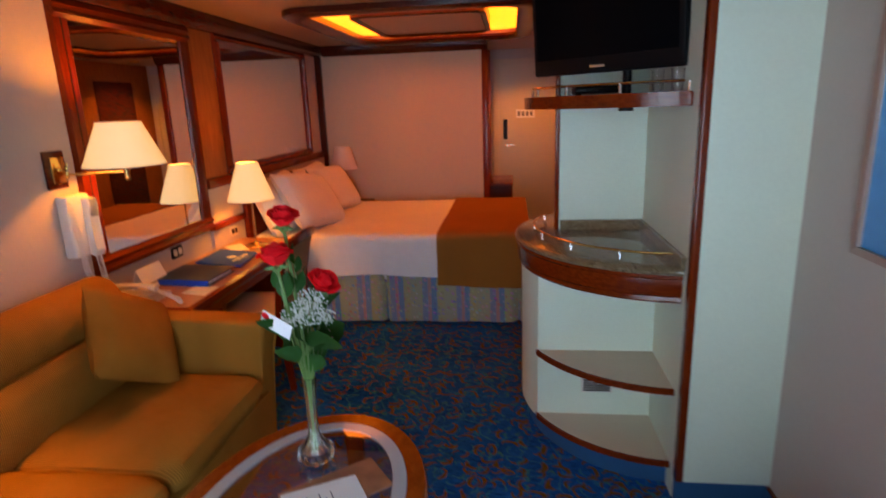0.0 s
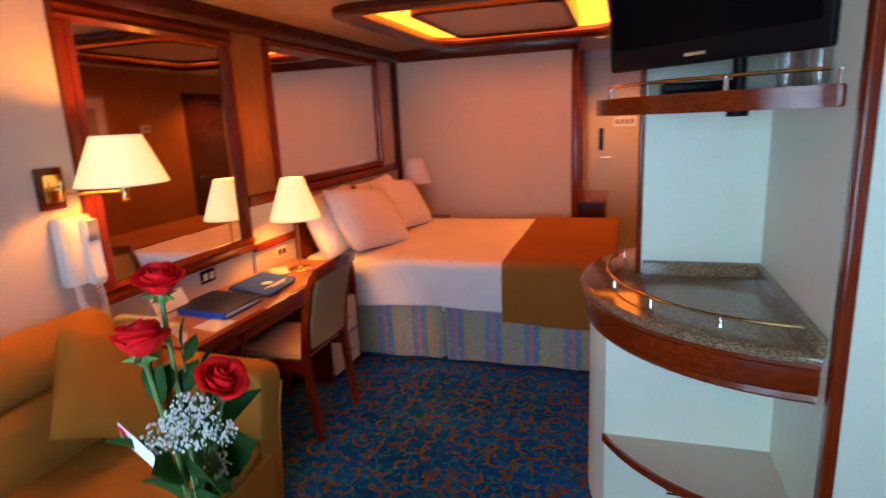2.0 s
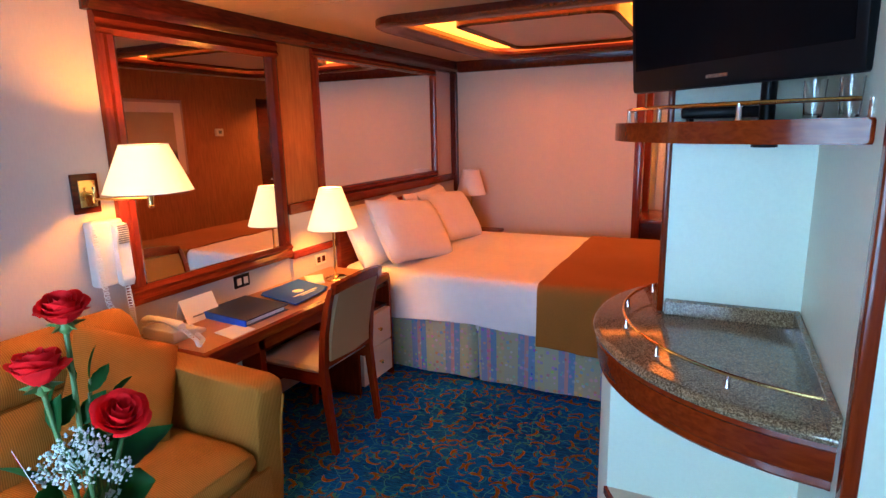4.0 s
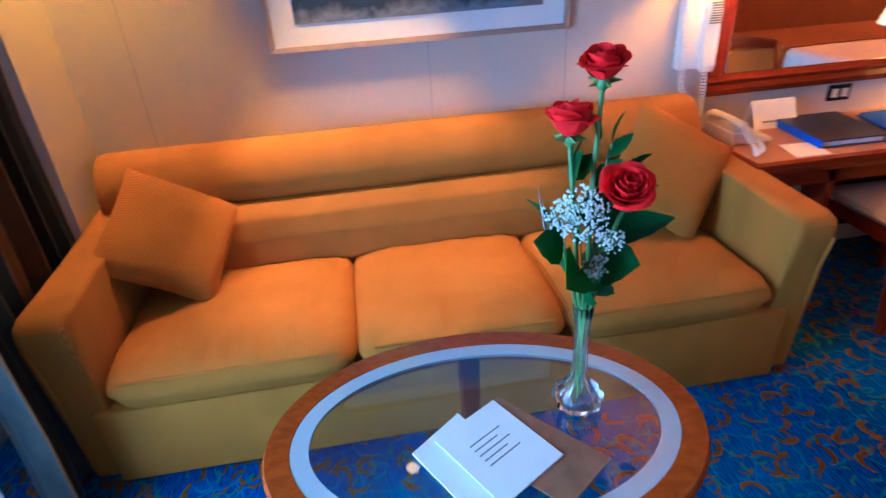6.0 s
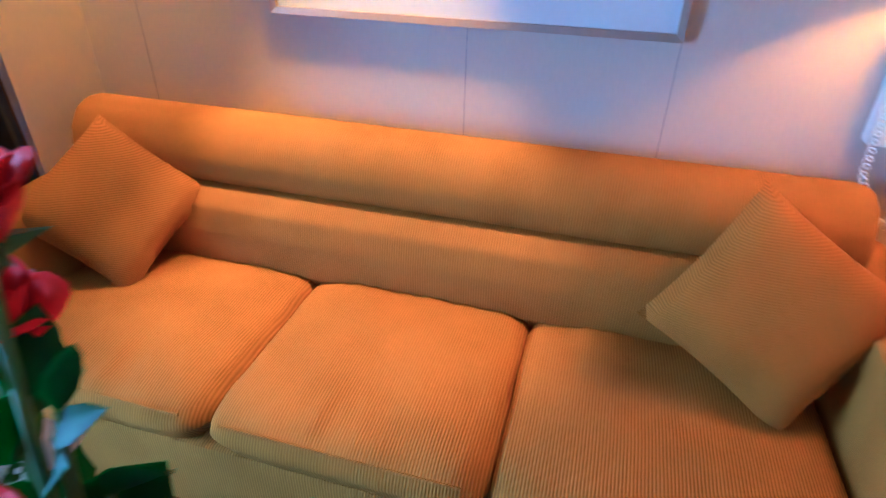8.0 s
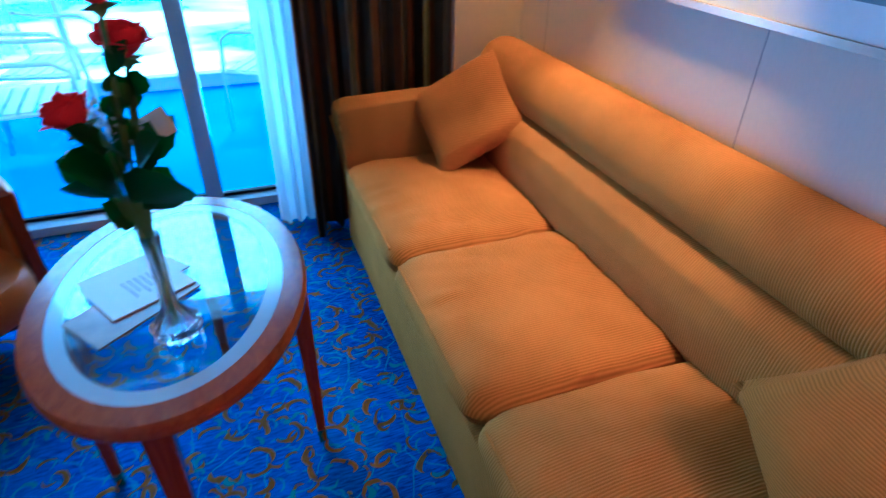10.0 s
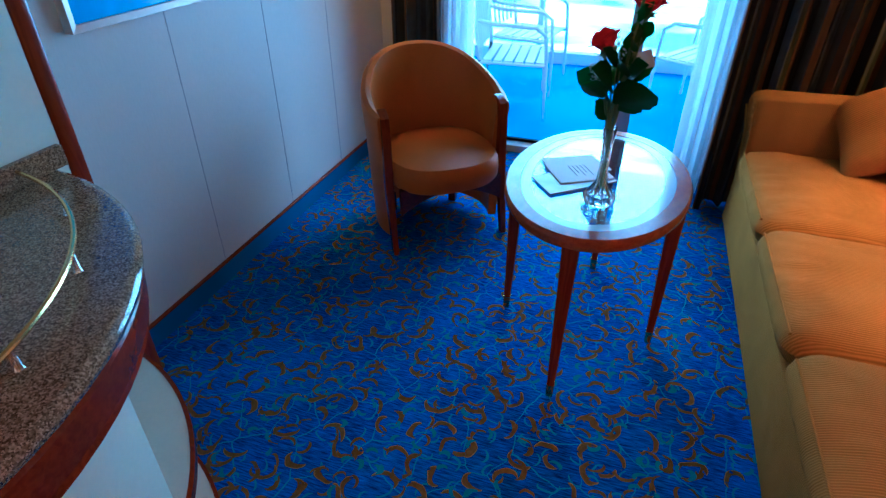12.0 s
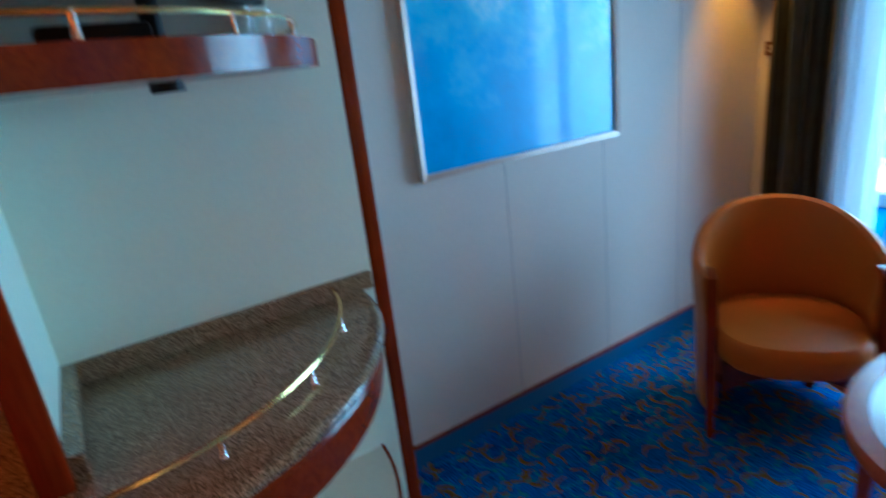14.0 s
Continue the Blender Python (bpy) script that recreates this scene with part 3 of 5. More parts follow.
structure("closet_end_panel", box(2.584, XR, 2.450, 2.49, 0.10, H), MINT, "pale laminate end panel beside the shelf unit", "panel")
structure("closet_side_panel", box(2.558, 2.62, 2.49, 3.30, 0.0, H), MINT, "pale laminate side of the shelf corner", "panel")
tagged(part("corner_post", box(2.556, 2.584, 2.444, 2.49, 0.10, H, 0.006), CHERRY_V, smooth=True), "glossy red cherry wood corner post", "post", kind="structure")

# joints between wall panels
for y in (0.62, 1.67, 2.21):
    part("wall_joint", box(0.0, 0.0012, y - 0.0008, y + 0.0008, 0.1, H - 0.02), INK, wall_left)
for y in (0.66, 1.185, 1.73):
    part("wall_joint", box(XR - 0.0012, XR, y - 0.0008, y + 0.0008, 0.1, H - 0.02), INK, wall_right)

# skirting of carpet with a wood bead
bm = box(XR - 0.010, XR, 0.0, 2.465, 0.0, 0.085)
box(2.56, XR - 0.01, 2.465, 2.489, 0.0, 0.10, bm=bm)
box(0.0, 0.010, 0.40, 2.8, 0.0, 0.085, bm=bm)
structure("baseboard", bm, BLUESKIRT, "blue carpet skirting along the walls", "baseboard")
bm = box(XR - 0.013, XR, 0.0, 2.449, 0.085, 0.097, 0.002)
structure("trim_bead", bm, CHERRY_Y, "thin wood bead above the skirting", "trim")

# cornice and ceiling trims of dark wood along the headboard wall and the bed wall
structure("trim_cornice_left", prism([(0.0, 2.04), (0.05, 2.04), (0.075, 2.07), (0.085, H), (0.0, H)], "y", 2.78, YB, bevel=0.004), DARKWOOD, "dark wood cornice under the ceiling", "trim", smooth=True)
structure("trim_cornice_bed", prism([(YB - 0.05, 2.045), (YB, 2.045), (YB, H), (YB - 0.085, H), (YB - 0.07, 2.08)], "x", 0.086, 1.72, bevel=0.004), DARKWOOD, "dark wood cornice under the ceiling", "trim", smooth=True)
structure("trim_bed_wall_end", box(1.66, 1.725, YB - 0.02, YB + 0.10, 0.0, 2.045, 0.008), CHERRY_V, "cherry wood edge of the bed wall", "trim", smooth=True)
structure("trim_corner", box(0.0, 0.06, YB - 0.05, YB, 0.6, 2.04, 0.006), DARKWOOD, "dark wood corner trim", "trim")

# tray in the ceiling with a hidden glow
tray = thing("ceiling_tray_light", (1.35, 4.99, H), "recessed ceiling tray with amber cove glow and wood rims", "ceiling light")
part("outer_rim", loft([rr(0.50, 2.12, 4.00, 5.96, 0.22, H), rr(0.50, 2.12, 4.00, 5.96, 0.22, H - 0.035), rr(0.53, 2.09, 4.03, 5.93, 0.21, H - 0.05), rr(0.60, 2.02, 4.10, 5.86, 0.18, H - 0.05), rr(0.635, 1.985, 4.135, 5.825, 0.16, H - 0.02), rr(0.635, 1.985, 4.135, 5.825, 0.16, H)], caps=False), DARKWOOD, tray, "dark wood rim", True)
part("glow_strip", loft([rr(0.62, 2.0, 4.12, 5.84, 0.16, H + 0.03), rr(0.90, 1.74, 4.40, 5.52, 0.12, H + 0.11)], caps=False), COVE, tray, "amber glowing cove")
part("inner_rim", loft([rr(0.86, 1.78, 4.36, 5.56, 0.13, H + 0.09), rr(0.86, 1.78, 4.36, 5.56, 0.13, H - 0.02), rr(0.885, 1.755, 4.385, 5.535, 0.12, H - 0.03), rr(0.905, 1.735, 4.405, 5.515, 0.11, H - 0.01)], caps=False), DARKWOOD, tray, "dark wood rim", True)
part("inner_panel", loft([rr(0.89, 1.75, 4.39, 5.53, 0.11, H - 0.008), rr(0.89, 1.75, 4.39, 5.53, 0.11, H + 0.004)]), CEIL, tray, "tray panel, amber glow in its colour")


def downlight(x, y, lit):
    t = thing("downlight", (x, y, H), "small round brass downlight set in the ceiling, " + ("lit" if lit else "unlit"), "downlight", "ceiling downlights")
    part("ring", loft([circle(x, y, H + 0.001, 0.052), circle(x, y, H - 0.008, 0.050), circle(x, y, H - 0.008, 0.036), circle(x, y, H + 0.001, 0.033)], caps=False), BRASS, t, "", True)
    part("lens", lathe(x, y, [(0.034, H - 0.003), (0.034, H - 0.001)]), BULB if lit else BLACK, t)


for x, y, lit in ((0.22, 1.42, True), (0.17, 0.60, True), (2.74, 0.32, True), (0.45, 2.45, False), (0.45, 3.25, False), (1.9, 6.35, True), (2.3, 6.75, True), (0.55, 4.6, False)):
    downlight(x, y, lit)
sd = thing("smoke_detector", (1.72, 2.75, H), "white round smoke detector on the ceiling", "smoke detector")
part("base", lathe(1.72, 2.75, [(0.055, H), (0.055, H - 0.012), (0.05, H - 0.016)]), WHITEP, sd, "", True)
part("head", lathe(1.72, 2.75, [(0.040, H - 0.016), (0.038, H - 0.035), (0.028, H - 0.046), (0.0101, H - 0.048)]), WHITEP, sd, "", True)


# ---- mirrors and panelling on the headboard wall ----
def framed_mirror(name, y0, y1, z0, z1, w, label):
    t = thing(name, (0.0, (y0 + y1) / 2, z0), label, "mirror")
    pr = [(0.0, 0.0), (0.030, 0.0), (0.042, 0.3), (0.034, 0.55), (0.046, 0.75), (0.026, 1.0), (0.0, 1.0)]
    part("frame_rail", prism([(a, z0 + b * w) for a, b in pr], "y", y0, y1), CHERRY_Y, t, "", True)
    part("frame_rail", prism([(a, z1 - b * w) for a, b in pr], "y", y0, y1), CHERRY_Y, t, "", True)
    part("frame_stile", prism([(a, y0 + b * w) for a, b in pr], "z", z0 + w, z1 - w), CHERRY_V, t, "", True)
    part("frame_stile", prism([(a, y1 - b * w) for a, b in pr], "z", z0 + w, z1 - w), CHERRY_V, t, "", True)
    part("glass", box(0.004, 0.018, y0 + w - 0.01, y1 - w + 0.01, z0 + w - 0.01, z1 - w + 0.01), MIRROR, t, "clear mirror glass")
    return t


framed_mirror("desk_mirror", 2.81, 3.86, 0.815, 2.04, 0.085, "large desk mirror in a moulded cherry wood frame")
framed_mirror("headboard_mirror", 4.17, 5.86, 1.135, 2.04, 0.05, "wide mirror over the bed in a wood frame")
structure("headboard_panel", box(0.0, 0.022, 3.87, YB - 0.05, 0.66, 1.07), WALL, "warm lit panel behind desk end and bed", "panel")
# added board; its orange stands for lamp light on the wall strip
structure("headboard_panel_upper", box(0.0, 0.014, 3.86, 4.17, 1.133, 2.04), LAMPLIT, "added narrow panel between the two mirrors, lamp light in its honey colour", "panel")
structure("trim_headboard_rail", box(0.0, 0.045, 3.86, YB - 0.05, 1.07, 1.131, 0.006), CHERRY_Y, "cherry wood rail along the headboard wall", "trim", smooth=True)
structure("trim_desk_rail", box(0.0, 0.045, 3.86, 4.95, 0.80, 0.845, 0.006), CHERRY_Y, "cherry wood rail above the desk end", "trim", smooth=True)
structure("headboard", box(0.022, 0.06, 4.30, 5.86, 0.40, 1.03, 0.01), CHERRY_Y, "cherry wood headboard behind the pillows", "headboard", smooth=True)


# ---- balcony door, curtains and balcony ----
door = tagged(new("window_1"), "sliding glass balcony door in a grey metal frame", "balcony door", kind="structure")
part("window_sill", box(0.98, 2.42, -0.12, 0.015, 0.0, 0.045, 0.004), FRAME_AL, door, "grey metal threshold")
for x0, x1 in ((0.98, 1.04), (1.37, 1.45), (2.34, 2.42)):
    part("window_frame", box(x0, x1, -0.10, -0.03, 0.045, 2.03, 0.006), FRAME_AL, door, "", True)
part("window_frame", box(1.04, 2.34, -0.10, -0.03, 1.97, 2.03, 0.006), FRAME_AL, door, "", True)
for x0, x1, y in ((1.04, 1.37, -0.06), (1.45, 2.34, -0.075)):
    p = part("pane", box(x0, x1, y - 0.004, y + 0.004, 0.06, 1.97), PANE, door)
    p.visible_shadow = False
    part("pane_gasket", box(x0, x1, y - 0.012, y + 0.012, 0.045, 0.062), BLACK, door)


def folds(name, x0, x1, y, z0, z1, period, depth, material, label, category, wobble=0.0, swing=0.0):
    """A hanging curtain in folds, with its thickness."""
    n = int((x1 - x0) / period * 12)
    loops = []
    for k in range(7):
        z = z0 + (z1 - z0) * k / 6
        front, back = [], []
        for i in range(n + 1):
            x = x0 + (x1 - x0) * i / n
            a = 2 * math.pi * (x - x0) / period
            d = depth * (math.sin(a) + 0.35 * math.sin(2.3 * a + 1)) * (1.0 - 0.25 * k / 6) + wobble * noise.noise(Vector((x * 7, z * 2, y)))
            d += swing * max(0.0, 1 - (x1 - x) / 0.12) ** 1.5
            front.append((x, y + d + 0.003, z))
            back.append((x, y + d - 0.003, z))
        loops.append(front + back[::-1])
    t = thing(name, ((x0 + x1) / 2, y, z0), label, category)
    part("cloth_panel", loft(loops), material, t, "", True)
    part("heading_band", loft([[(x, yy, z) for x, yy, _ in loops[-1]] for z in (z1, z1 + 0.025)]), SHADE_OFF, t)
    return t


folds("drape", 0.30, 0.98, 0.33, 0.012, 2.095, 0.105, 0.045, DRAPE, "heavy striped drape drawn back beside the sofa", "curtain", 0.02, 0.12)
folds("drape", 2.46, 2.76, 0.16, 0.012, 2.095, 0.085, 0.045, DRAPE, "heavy striped drape drawn back behind the armchair", "curtain", 0.02)
folds("sheer_curtain", 0.96, 1.12, 0.25, 0.012, 2.095, 0.055, 0.022, SHEER, "thin white sheer curtain gathered at the balcony door", "curtain", 0.02)
folds("sheer_curtain", 2.29, 2.48, 0.10, 0.012, 2.095, 0.055, 0.022, SHEER, "thin white sheer curtain gathered at the balcony door", "curtain", 0.02)
rail = thing("curtain_rail", (1.4, 0.18, 2.11), "white curtain track under the ceiling", "curtain rail")
part("track", box(0.315, 2.80, 0.16, 0.20, 2.125, 2.139, 0.003), WHITEP, rail)
sw = thing("wall_switch", (2.80, 0.0, 1.35), "small brown switch plate by the drape", "switch")
part("plate", box(2.79, 2.87, 0.0, 0.008, 1.32, 1.39, 0.003), DARKWOOD, sw)
part("rocker", box(2.815, 2.845, 0.008, 0.014, 1.335, 1.375, 0.002), IVORY, sw)

structure("balcony_deck", box(-0.6, 3.8, -2.25, -0.12, -0.12, -0.02), DECK, "bright blue balcony deck covering", "deck")
structure("balcony_overhead", box(-0.6, 3.8, -2.3, -0.12, 2.35, 2.5), WHITEP, "white underside of the deck above", "overhang")
balu = thing("balcony_railing", (1.6, -2.2, 0), "white balcony railing with clear glass panels", "railing")
part("kerb", box(-0.6, 3.8, -2.25, -2.15, -0.02, 0.09, 0.01), WHITEP, balu)
part("handrail", box(-0.6, 3.8, -2.25, -2.13, 1.06, 1.11, 0.02), TABLEWOOD, balu, "varnished wood handrail", True)
for i in range(4):
    x = -0.5 + i * 1.4
    part("post", box(x - 0.025, x + 0.025, -2.225, -2.175, 0.09, 1.06, 0.005), WHITEP, balu)
for i in range(3):
    x = -0.5 + i * 1.4
    p = part("pane", box(x + 0.03, x + 1.37, -2.205, -2.195, 0.14, 1.02), PANE, balu)
    p.visible_shadow = False
# sea backdrop glows by itself: its haze and daylight are emission
m, N, L, b = nodes_of("glowing_sea_backdrop")
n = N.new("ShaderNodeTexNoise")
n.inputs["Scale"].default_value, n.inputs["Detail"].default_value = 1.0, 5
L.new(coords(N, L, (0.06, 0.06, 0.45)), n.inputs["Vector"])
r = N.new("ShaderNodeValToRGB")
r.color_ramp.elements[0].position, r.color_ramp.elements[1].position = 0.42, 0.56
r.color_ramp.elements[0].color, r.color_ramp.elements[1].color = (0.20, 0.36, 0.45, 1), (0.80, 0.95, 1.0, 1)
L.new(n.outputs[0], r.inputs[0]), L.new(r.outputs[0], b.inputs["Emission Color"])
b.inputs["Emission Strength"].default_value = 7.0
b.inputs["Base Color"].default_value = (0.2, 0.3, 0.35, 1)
structure("backdrop", box(-120, 120, -70.5, -70, -90, 60), m, "self-lit backdrop for the bright hazy sea beyond the railing", "sea")


def deck_chair(m0):
    t = thing("balcony_chair", (0, 0, 0), "white metal balcony chair with pale slatted seat", "balcony chair", "chairs on the balcony")
    for s in (-0.26, 0.26):
        part("arm_frame", tube([(s, 0.26, 0.0), (s, 0.25, 0.36), (s, 0.23, 0.58), (s, 0.16, 0.63), (s, -0.14, 0.64), (s, -0.24, 0.66)], 0.014), WHITEP, t, "", True)
        part("leg", tube([(s, -0.27, 0.0), (s, -0.22, 0.40), (s, -0.30, 0.92)], 0.014), WHITEP, t, "", True)
        part("side_rail", tube([(s, 0.25, 0.38), (s, -0.22, 0.38)], 0.012), WHITEP, t, "", True)
    part("back_hoop", tube([(0.26 * math.cos(a), -0.30, 0.86 + 0.14 * math.sin(a)) for a in np.linspace(0, math.pi, 13)], 0.014), WHITEP, t, "", True)
    for i in range(6):
        part("seat_slat", box(-0.25, 0.25, -0.20 + i * 0.075, -0.14 + i * 0.075, 0.385, 0.40, 0.004), WHITEP, t)
    for i in range(5):
        x = -0.16 + i * 0.08
        part("back_slat", tube([(x, -0.23, 0.45), (x, -0.30, 0.93)], 0.010, 6), WHITEP, t)
    t.matrix_basis = m0
    return t


first = deck_chair(pose(2.25, -0.90, -0.02, 0, 0, 95))
copy_thing(first, pose(2.30, -1.62, -0.02, 0, 0, 80))
copy_thing(first, pose(0.92, -1.25, -0.02, 0, 0, -120))
bt = thing("balcony_table", (2.75, -1.25, -0.02), "small white balcony table", "table")
part("tabletop", lathe(2.85, -1.25, [(0.30, 0.62), (0.31, 0.63), (0.30, 0.645)]), WHITEP, bt, "", True)
for a in (0.4, 1.97, 3.54, 5.1):
    part("leg", tube([(2.85 + 0.26 * math.cos(a), -1.25 + 0.26 * math.sin(a), -0.02), (2.85 + 0.2 * math.cos(a), -1.25 + 0.2 * math.sin(a), 0.62)], 0.014), WHITEP, bt, "", True)


# ---- sofa ----
sofa = thing("sofa", (0.43, 1.61, 0), "three-seat tan corduroy sofa against the wall", "sofa")
part("base", box(0.03, 0.842, 0.50, 2.72, 0.022, 0.305, 0.012), SOFA, sofa, "tan corduroy front panel", True)
for x in (0.10, 0.76):
    for y in (0.50, 2.72):
        part("foot", lathe(x, y, [(0.022, 0.0), (0.03, 0.03)], 12), DARKWOOD, sofa)
for i, (y0, y1) in enumerate(((0.550, 1.283), (1.289, 1.947), (1.953, 2.660))):
    part("seat_cushion", seat_pad(0.20, 0.858, y0, y1, 0.305, 0.422, 3.1 * i), SOFA, sofa, "", True)
    part("piping", tube([(0.846, y0 + 0.05 + (y1 - y0 - 0.1) * k / 8, 0.408) for k in range(9)], 0.005, 6), SOFAX, sofa)
lower = [(0.03, 0.30), (0.24, 0.36), (0.278, 0.42), (0.284, 0.53), (0.268, 0.61), (0.225, 0.66), (0.03, 0.67)]
upper = [(0.005, 0.60), (0.19, 0.650), (0.222, 0.685), (0.228, 0.735), (0.212, 0.79), (0.175, 0.838), (0.12, 0.860), (0.06, 0.855), (0.005, 0.822)]
part("back_cushion", prism(lower, "y", 0.545, 2.665, bevel=0.012), SOFA, sofa, "", True)
part("back_roll", prism(upper, "y", 0.44, 2.70, bevel=0.02), SOFA, sofa, "rounded upper back roll", True)
for y0, y1, s in ((0.41, 0.545, -1), (2.665, 2.80, 1)):
    arm = [(0.03, 0.022), (0.815, 0.022), (0.838, 0.45), (0.865, 0.60), (0.855, 0.64), (0.81, 0.655), (0.30, 0.665), (0.03, 0.70)]
    part("arm", prism(arm, "y", y0, y1, bevel=0.022), SOFAX, sofa, "", True)
    part("arm_welt", tube([(0.812, (y0 + y1) / 2 + s * 0.05, 0.10), (0.842, (y0 + y1) / 2 + s * 0.05, 0.45), (0.868, (y0 + y1) / 2 + s * 0.05, 0.58)], 0.005, 6), SOFA, sofa)


def throw_pillow(top, right, bottom, left):
    """A square pillow between its four corners."""
    a, b_, c, d = [Vector(q) for q in (top, right, bottom, left)]
    mid = (a + b_ + c + d) / 4
    u = ((b_ - a) + (c - d)).normalized()
    v = ((d - a) + (c - b_))
    v = (v - u * v.dot(u)).normalized()
    n = u.cross(v)
    m0 = Matrix((u, v, n)).transposed().to_4x4()
    m0.translation = mid
    t = thing("throw_pillow", bottom, "square tan corduroy throw pillow leaning on the sofa", "pillow", "sofa pillows")
    part("cushion", pillow(0.42, 0.42, 0.15, m0), PILLOWCORD, t, "", True)
    return t


throw_pillow((0.215, 0.545, 0.815), (0.205, 0.895, 0.665), (0.49, 0.815, 0.40), (0.53, 0.525, 0.63))
throw_pillow((0.25, 2.40, 0.87), (0.36, 2.72, 0.715), (0.505, 2.585, 0.395), (0.42, 2.225, 0.645))

pic = thing("picture_ridge", (0.0, 1.655, 1.13), "framed landscape print with white mat above the sofa", "picture")
part("picture_frame", loft([[(0.0, 1.10, 1.135), (0.0, 2.21, 1.135), (0.0, 2.21, 1.89), (0.0, 1.10, 1.89)], [(0.028, 1.10, 1.135), (0.028, 2.21, 1.135), (0.028, 2.21, 1.89), (0.028, 1.10, 1.89)], [(0.024, 1.118, 1.153), (0.024, 2.192, 1.153), (0.024, 2.192, 1.872), (0.024, 1.118, 1.872)], [(0.012, 1.118, 1.153), (0.012, 2.192, 1.153), (0.012, 2.192, 1.872), (0.012, 1.118, 1.872)]], caps=False), GILT, pic, "thin rose-gilt frame")
part("mat_board", box(0.002, 0.012, 1.11, 2.20, 1.145, 1.88), MAT_BOARD, pic)
part("print", box(0.012, 0.0145, 1.20, 2.11, 1.225, 1.80), painting("print_ridge", "ridge"), pic, "dark ridge under pale blue sky")
pic = thing("picture_blue", (XR, 1.605, 1.10), "framed blue abstract print on the wall by the armchair", "picture")
y0, y1, z0, z1 = 1.11, 2.11, 1.10, 1.92
part("picture_frame", loft([[(XR, y0, z0), (XR, y1, z0), (XR, y1, z1), (XR, y0, z1)], [(XR - 0.03, y0, z0), (XR - 0.03, y1, z0), (XR - 0.03, y1, z1), (XR - 0.03, y0, z1)], [(XR - 0.026, y0 + 0.02, z0 + 0.02), (XR - 0.026, y1 - 0.02, z0 + 0.02), (XR - 0.026, y1 - 0.02, z1 - 0.02), (XR - 0.026, y0 + 0.02, z1 - 0.02)], [(XR - 0.01, y0 + 0.02, z0 + 0.02), (XR - 0.01, y1 - 0.02, z0 + 0.02), (XR - 0.01, y1 - 0.02, z1 - 0.02), (XR - 0.01, y0 + 0.02, z1 - 0.02)]], caps=False), GILT, pic, "thin rose-gilt frame")
part("print", box(XR - 0.014, XR - 0.004, y0 + 0.015, y1 - 0.015, z0 + 0.015, z1 - 0.015), painting("print_blues", "blues"), pic, "mottled bright blue print")
pic = thing("picture_tree", (XC, 4.95, 1.17), "framed print with pale mat on the closet wall", "picture")
part("picture_frame", box(XC - 0.025, XC, 4.60, 5.40, 1.15, 1.88, 0.006), GILT, pic)
part("mat_board", box(XC - 0.028, XC - 0.0255, 4.63, 5.37, 1.18, 1.85), SHADE_OFF, pic)
part("print", box(XC - 0.032, XC - 0.0285, 4.72, 5.28, 1.27, 1.76), painting("print_tree", "tree"), pic)
th = thing("thermostat", (XC, 5.85, 1.56), "small ivory thermostat on the closet wall", "thermostat")
part("case", box(XC - 0.03, XC, 5.80, 5.90, 1.52, 1.60, 0.006), IVORY, th)
part("dial", box(XC - 0.034, XC - 0.03, 5.83, 5.87, 1.545, 1.58), INK, th)


# ---- oval table with roses ----
TC = (1.438, 1.546)
TM = pose(TC[0], TC[1], 0, 0, 0, -4)
TT = 0.640
table = thing("coffee_table", (TC[0], TC[1], 0), "oval cherry wood table with glass top and tapered legs", "table")


def oval(a, b_, z, n=72):
    return [TM @ Vector((a * math.cos(2 * math.pi * i / n), b_ * math.sin(2 * math.pi * i / n), z)) for i in range(n)]


part("rim", loft([oval(0.251, 0.381, TT - 0.045), oval(0.288, 0.416, TT - 0.045), oval(0.296, 0.424, TT - 0.035), oval(0.298, 0.426, TT - 0.012), oval(0.291, 0.419, TT), oval(0.246, 0.374, TT), oval(0.244, 0.372, TT - 0.045)], caps=False), TABLEWOOD, table, "glossy cherry wood rim", True)
part("glass_border", loft([oval(0.245, 0.373, TT - 0.008), oval(0.245, 0.373, TT - 0.001), oval(0.210, 0.338, TT - 0.001), oval(0.210, 0.338, TT - 0.008)], caps=False), FROST, table, "pale frosted glass border")
part("glass_top", loft([oval(0.210, 0.338, TT - 0.007), oval(0.210, 0.338, TT - 0.0015)]), TABLEGLASS, table, "clear glass top")
for dx, dy in ((0.272, 0.0), (0.0, 0.398), (-0.272, 0.0), (0.0, -0.398)):
    p0, p1 = TM @ Vector((dx * 0.98, dy * 0.985, TT - 0.02)), TM @ Vector((dx * 1.02, dy * 1.01, 0.0))
    lg = loft([rr(p.x - w, p.x + w, p.y - w, p.y + w, w * 0.3, p.z, 3) for p, w in ((p1.lerp(p0, 0.08), 0.0125), (p0, 0.026))])
    leg = part("leg", lg, CHERRY_V, table, "", True)
    part("ferrule", loft([rr(p.x - w, p.x + w, p.y - w, p.y + w, w * 0.3, p.z, 3) for p, w in ((p1, 0.0115), (p1.lerp(p0, 0.085), 0.0135))]), BRASS, leg, "brass tip")

VX, VY = 1.420, 1.738
vase = thing("bud_vase", (VX, VY, TT), "slim fluted crystal bud vase on the table", "vase")


def fluted(r, z, k, n=40):
    return [(VX + (r + k * math.cos(10 * 2 * math.pi * i / n)) * math.cos(2 * math.pi * i / n), VY + (r + k * math.cos(10 * 2 * math.pi * i / n)) * math.sin(2 * math.pi * i / n), TT + z) for i in range(n)]


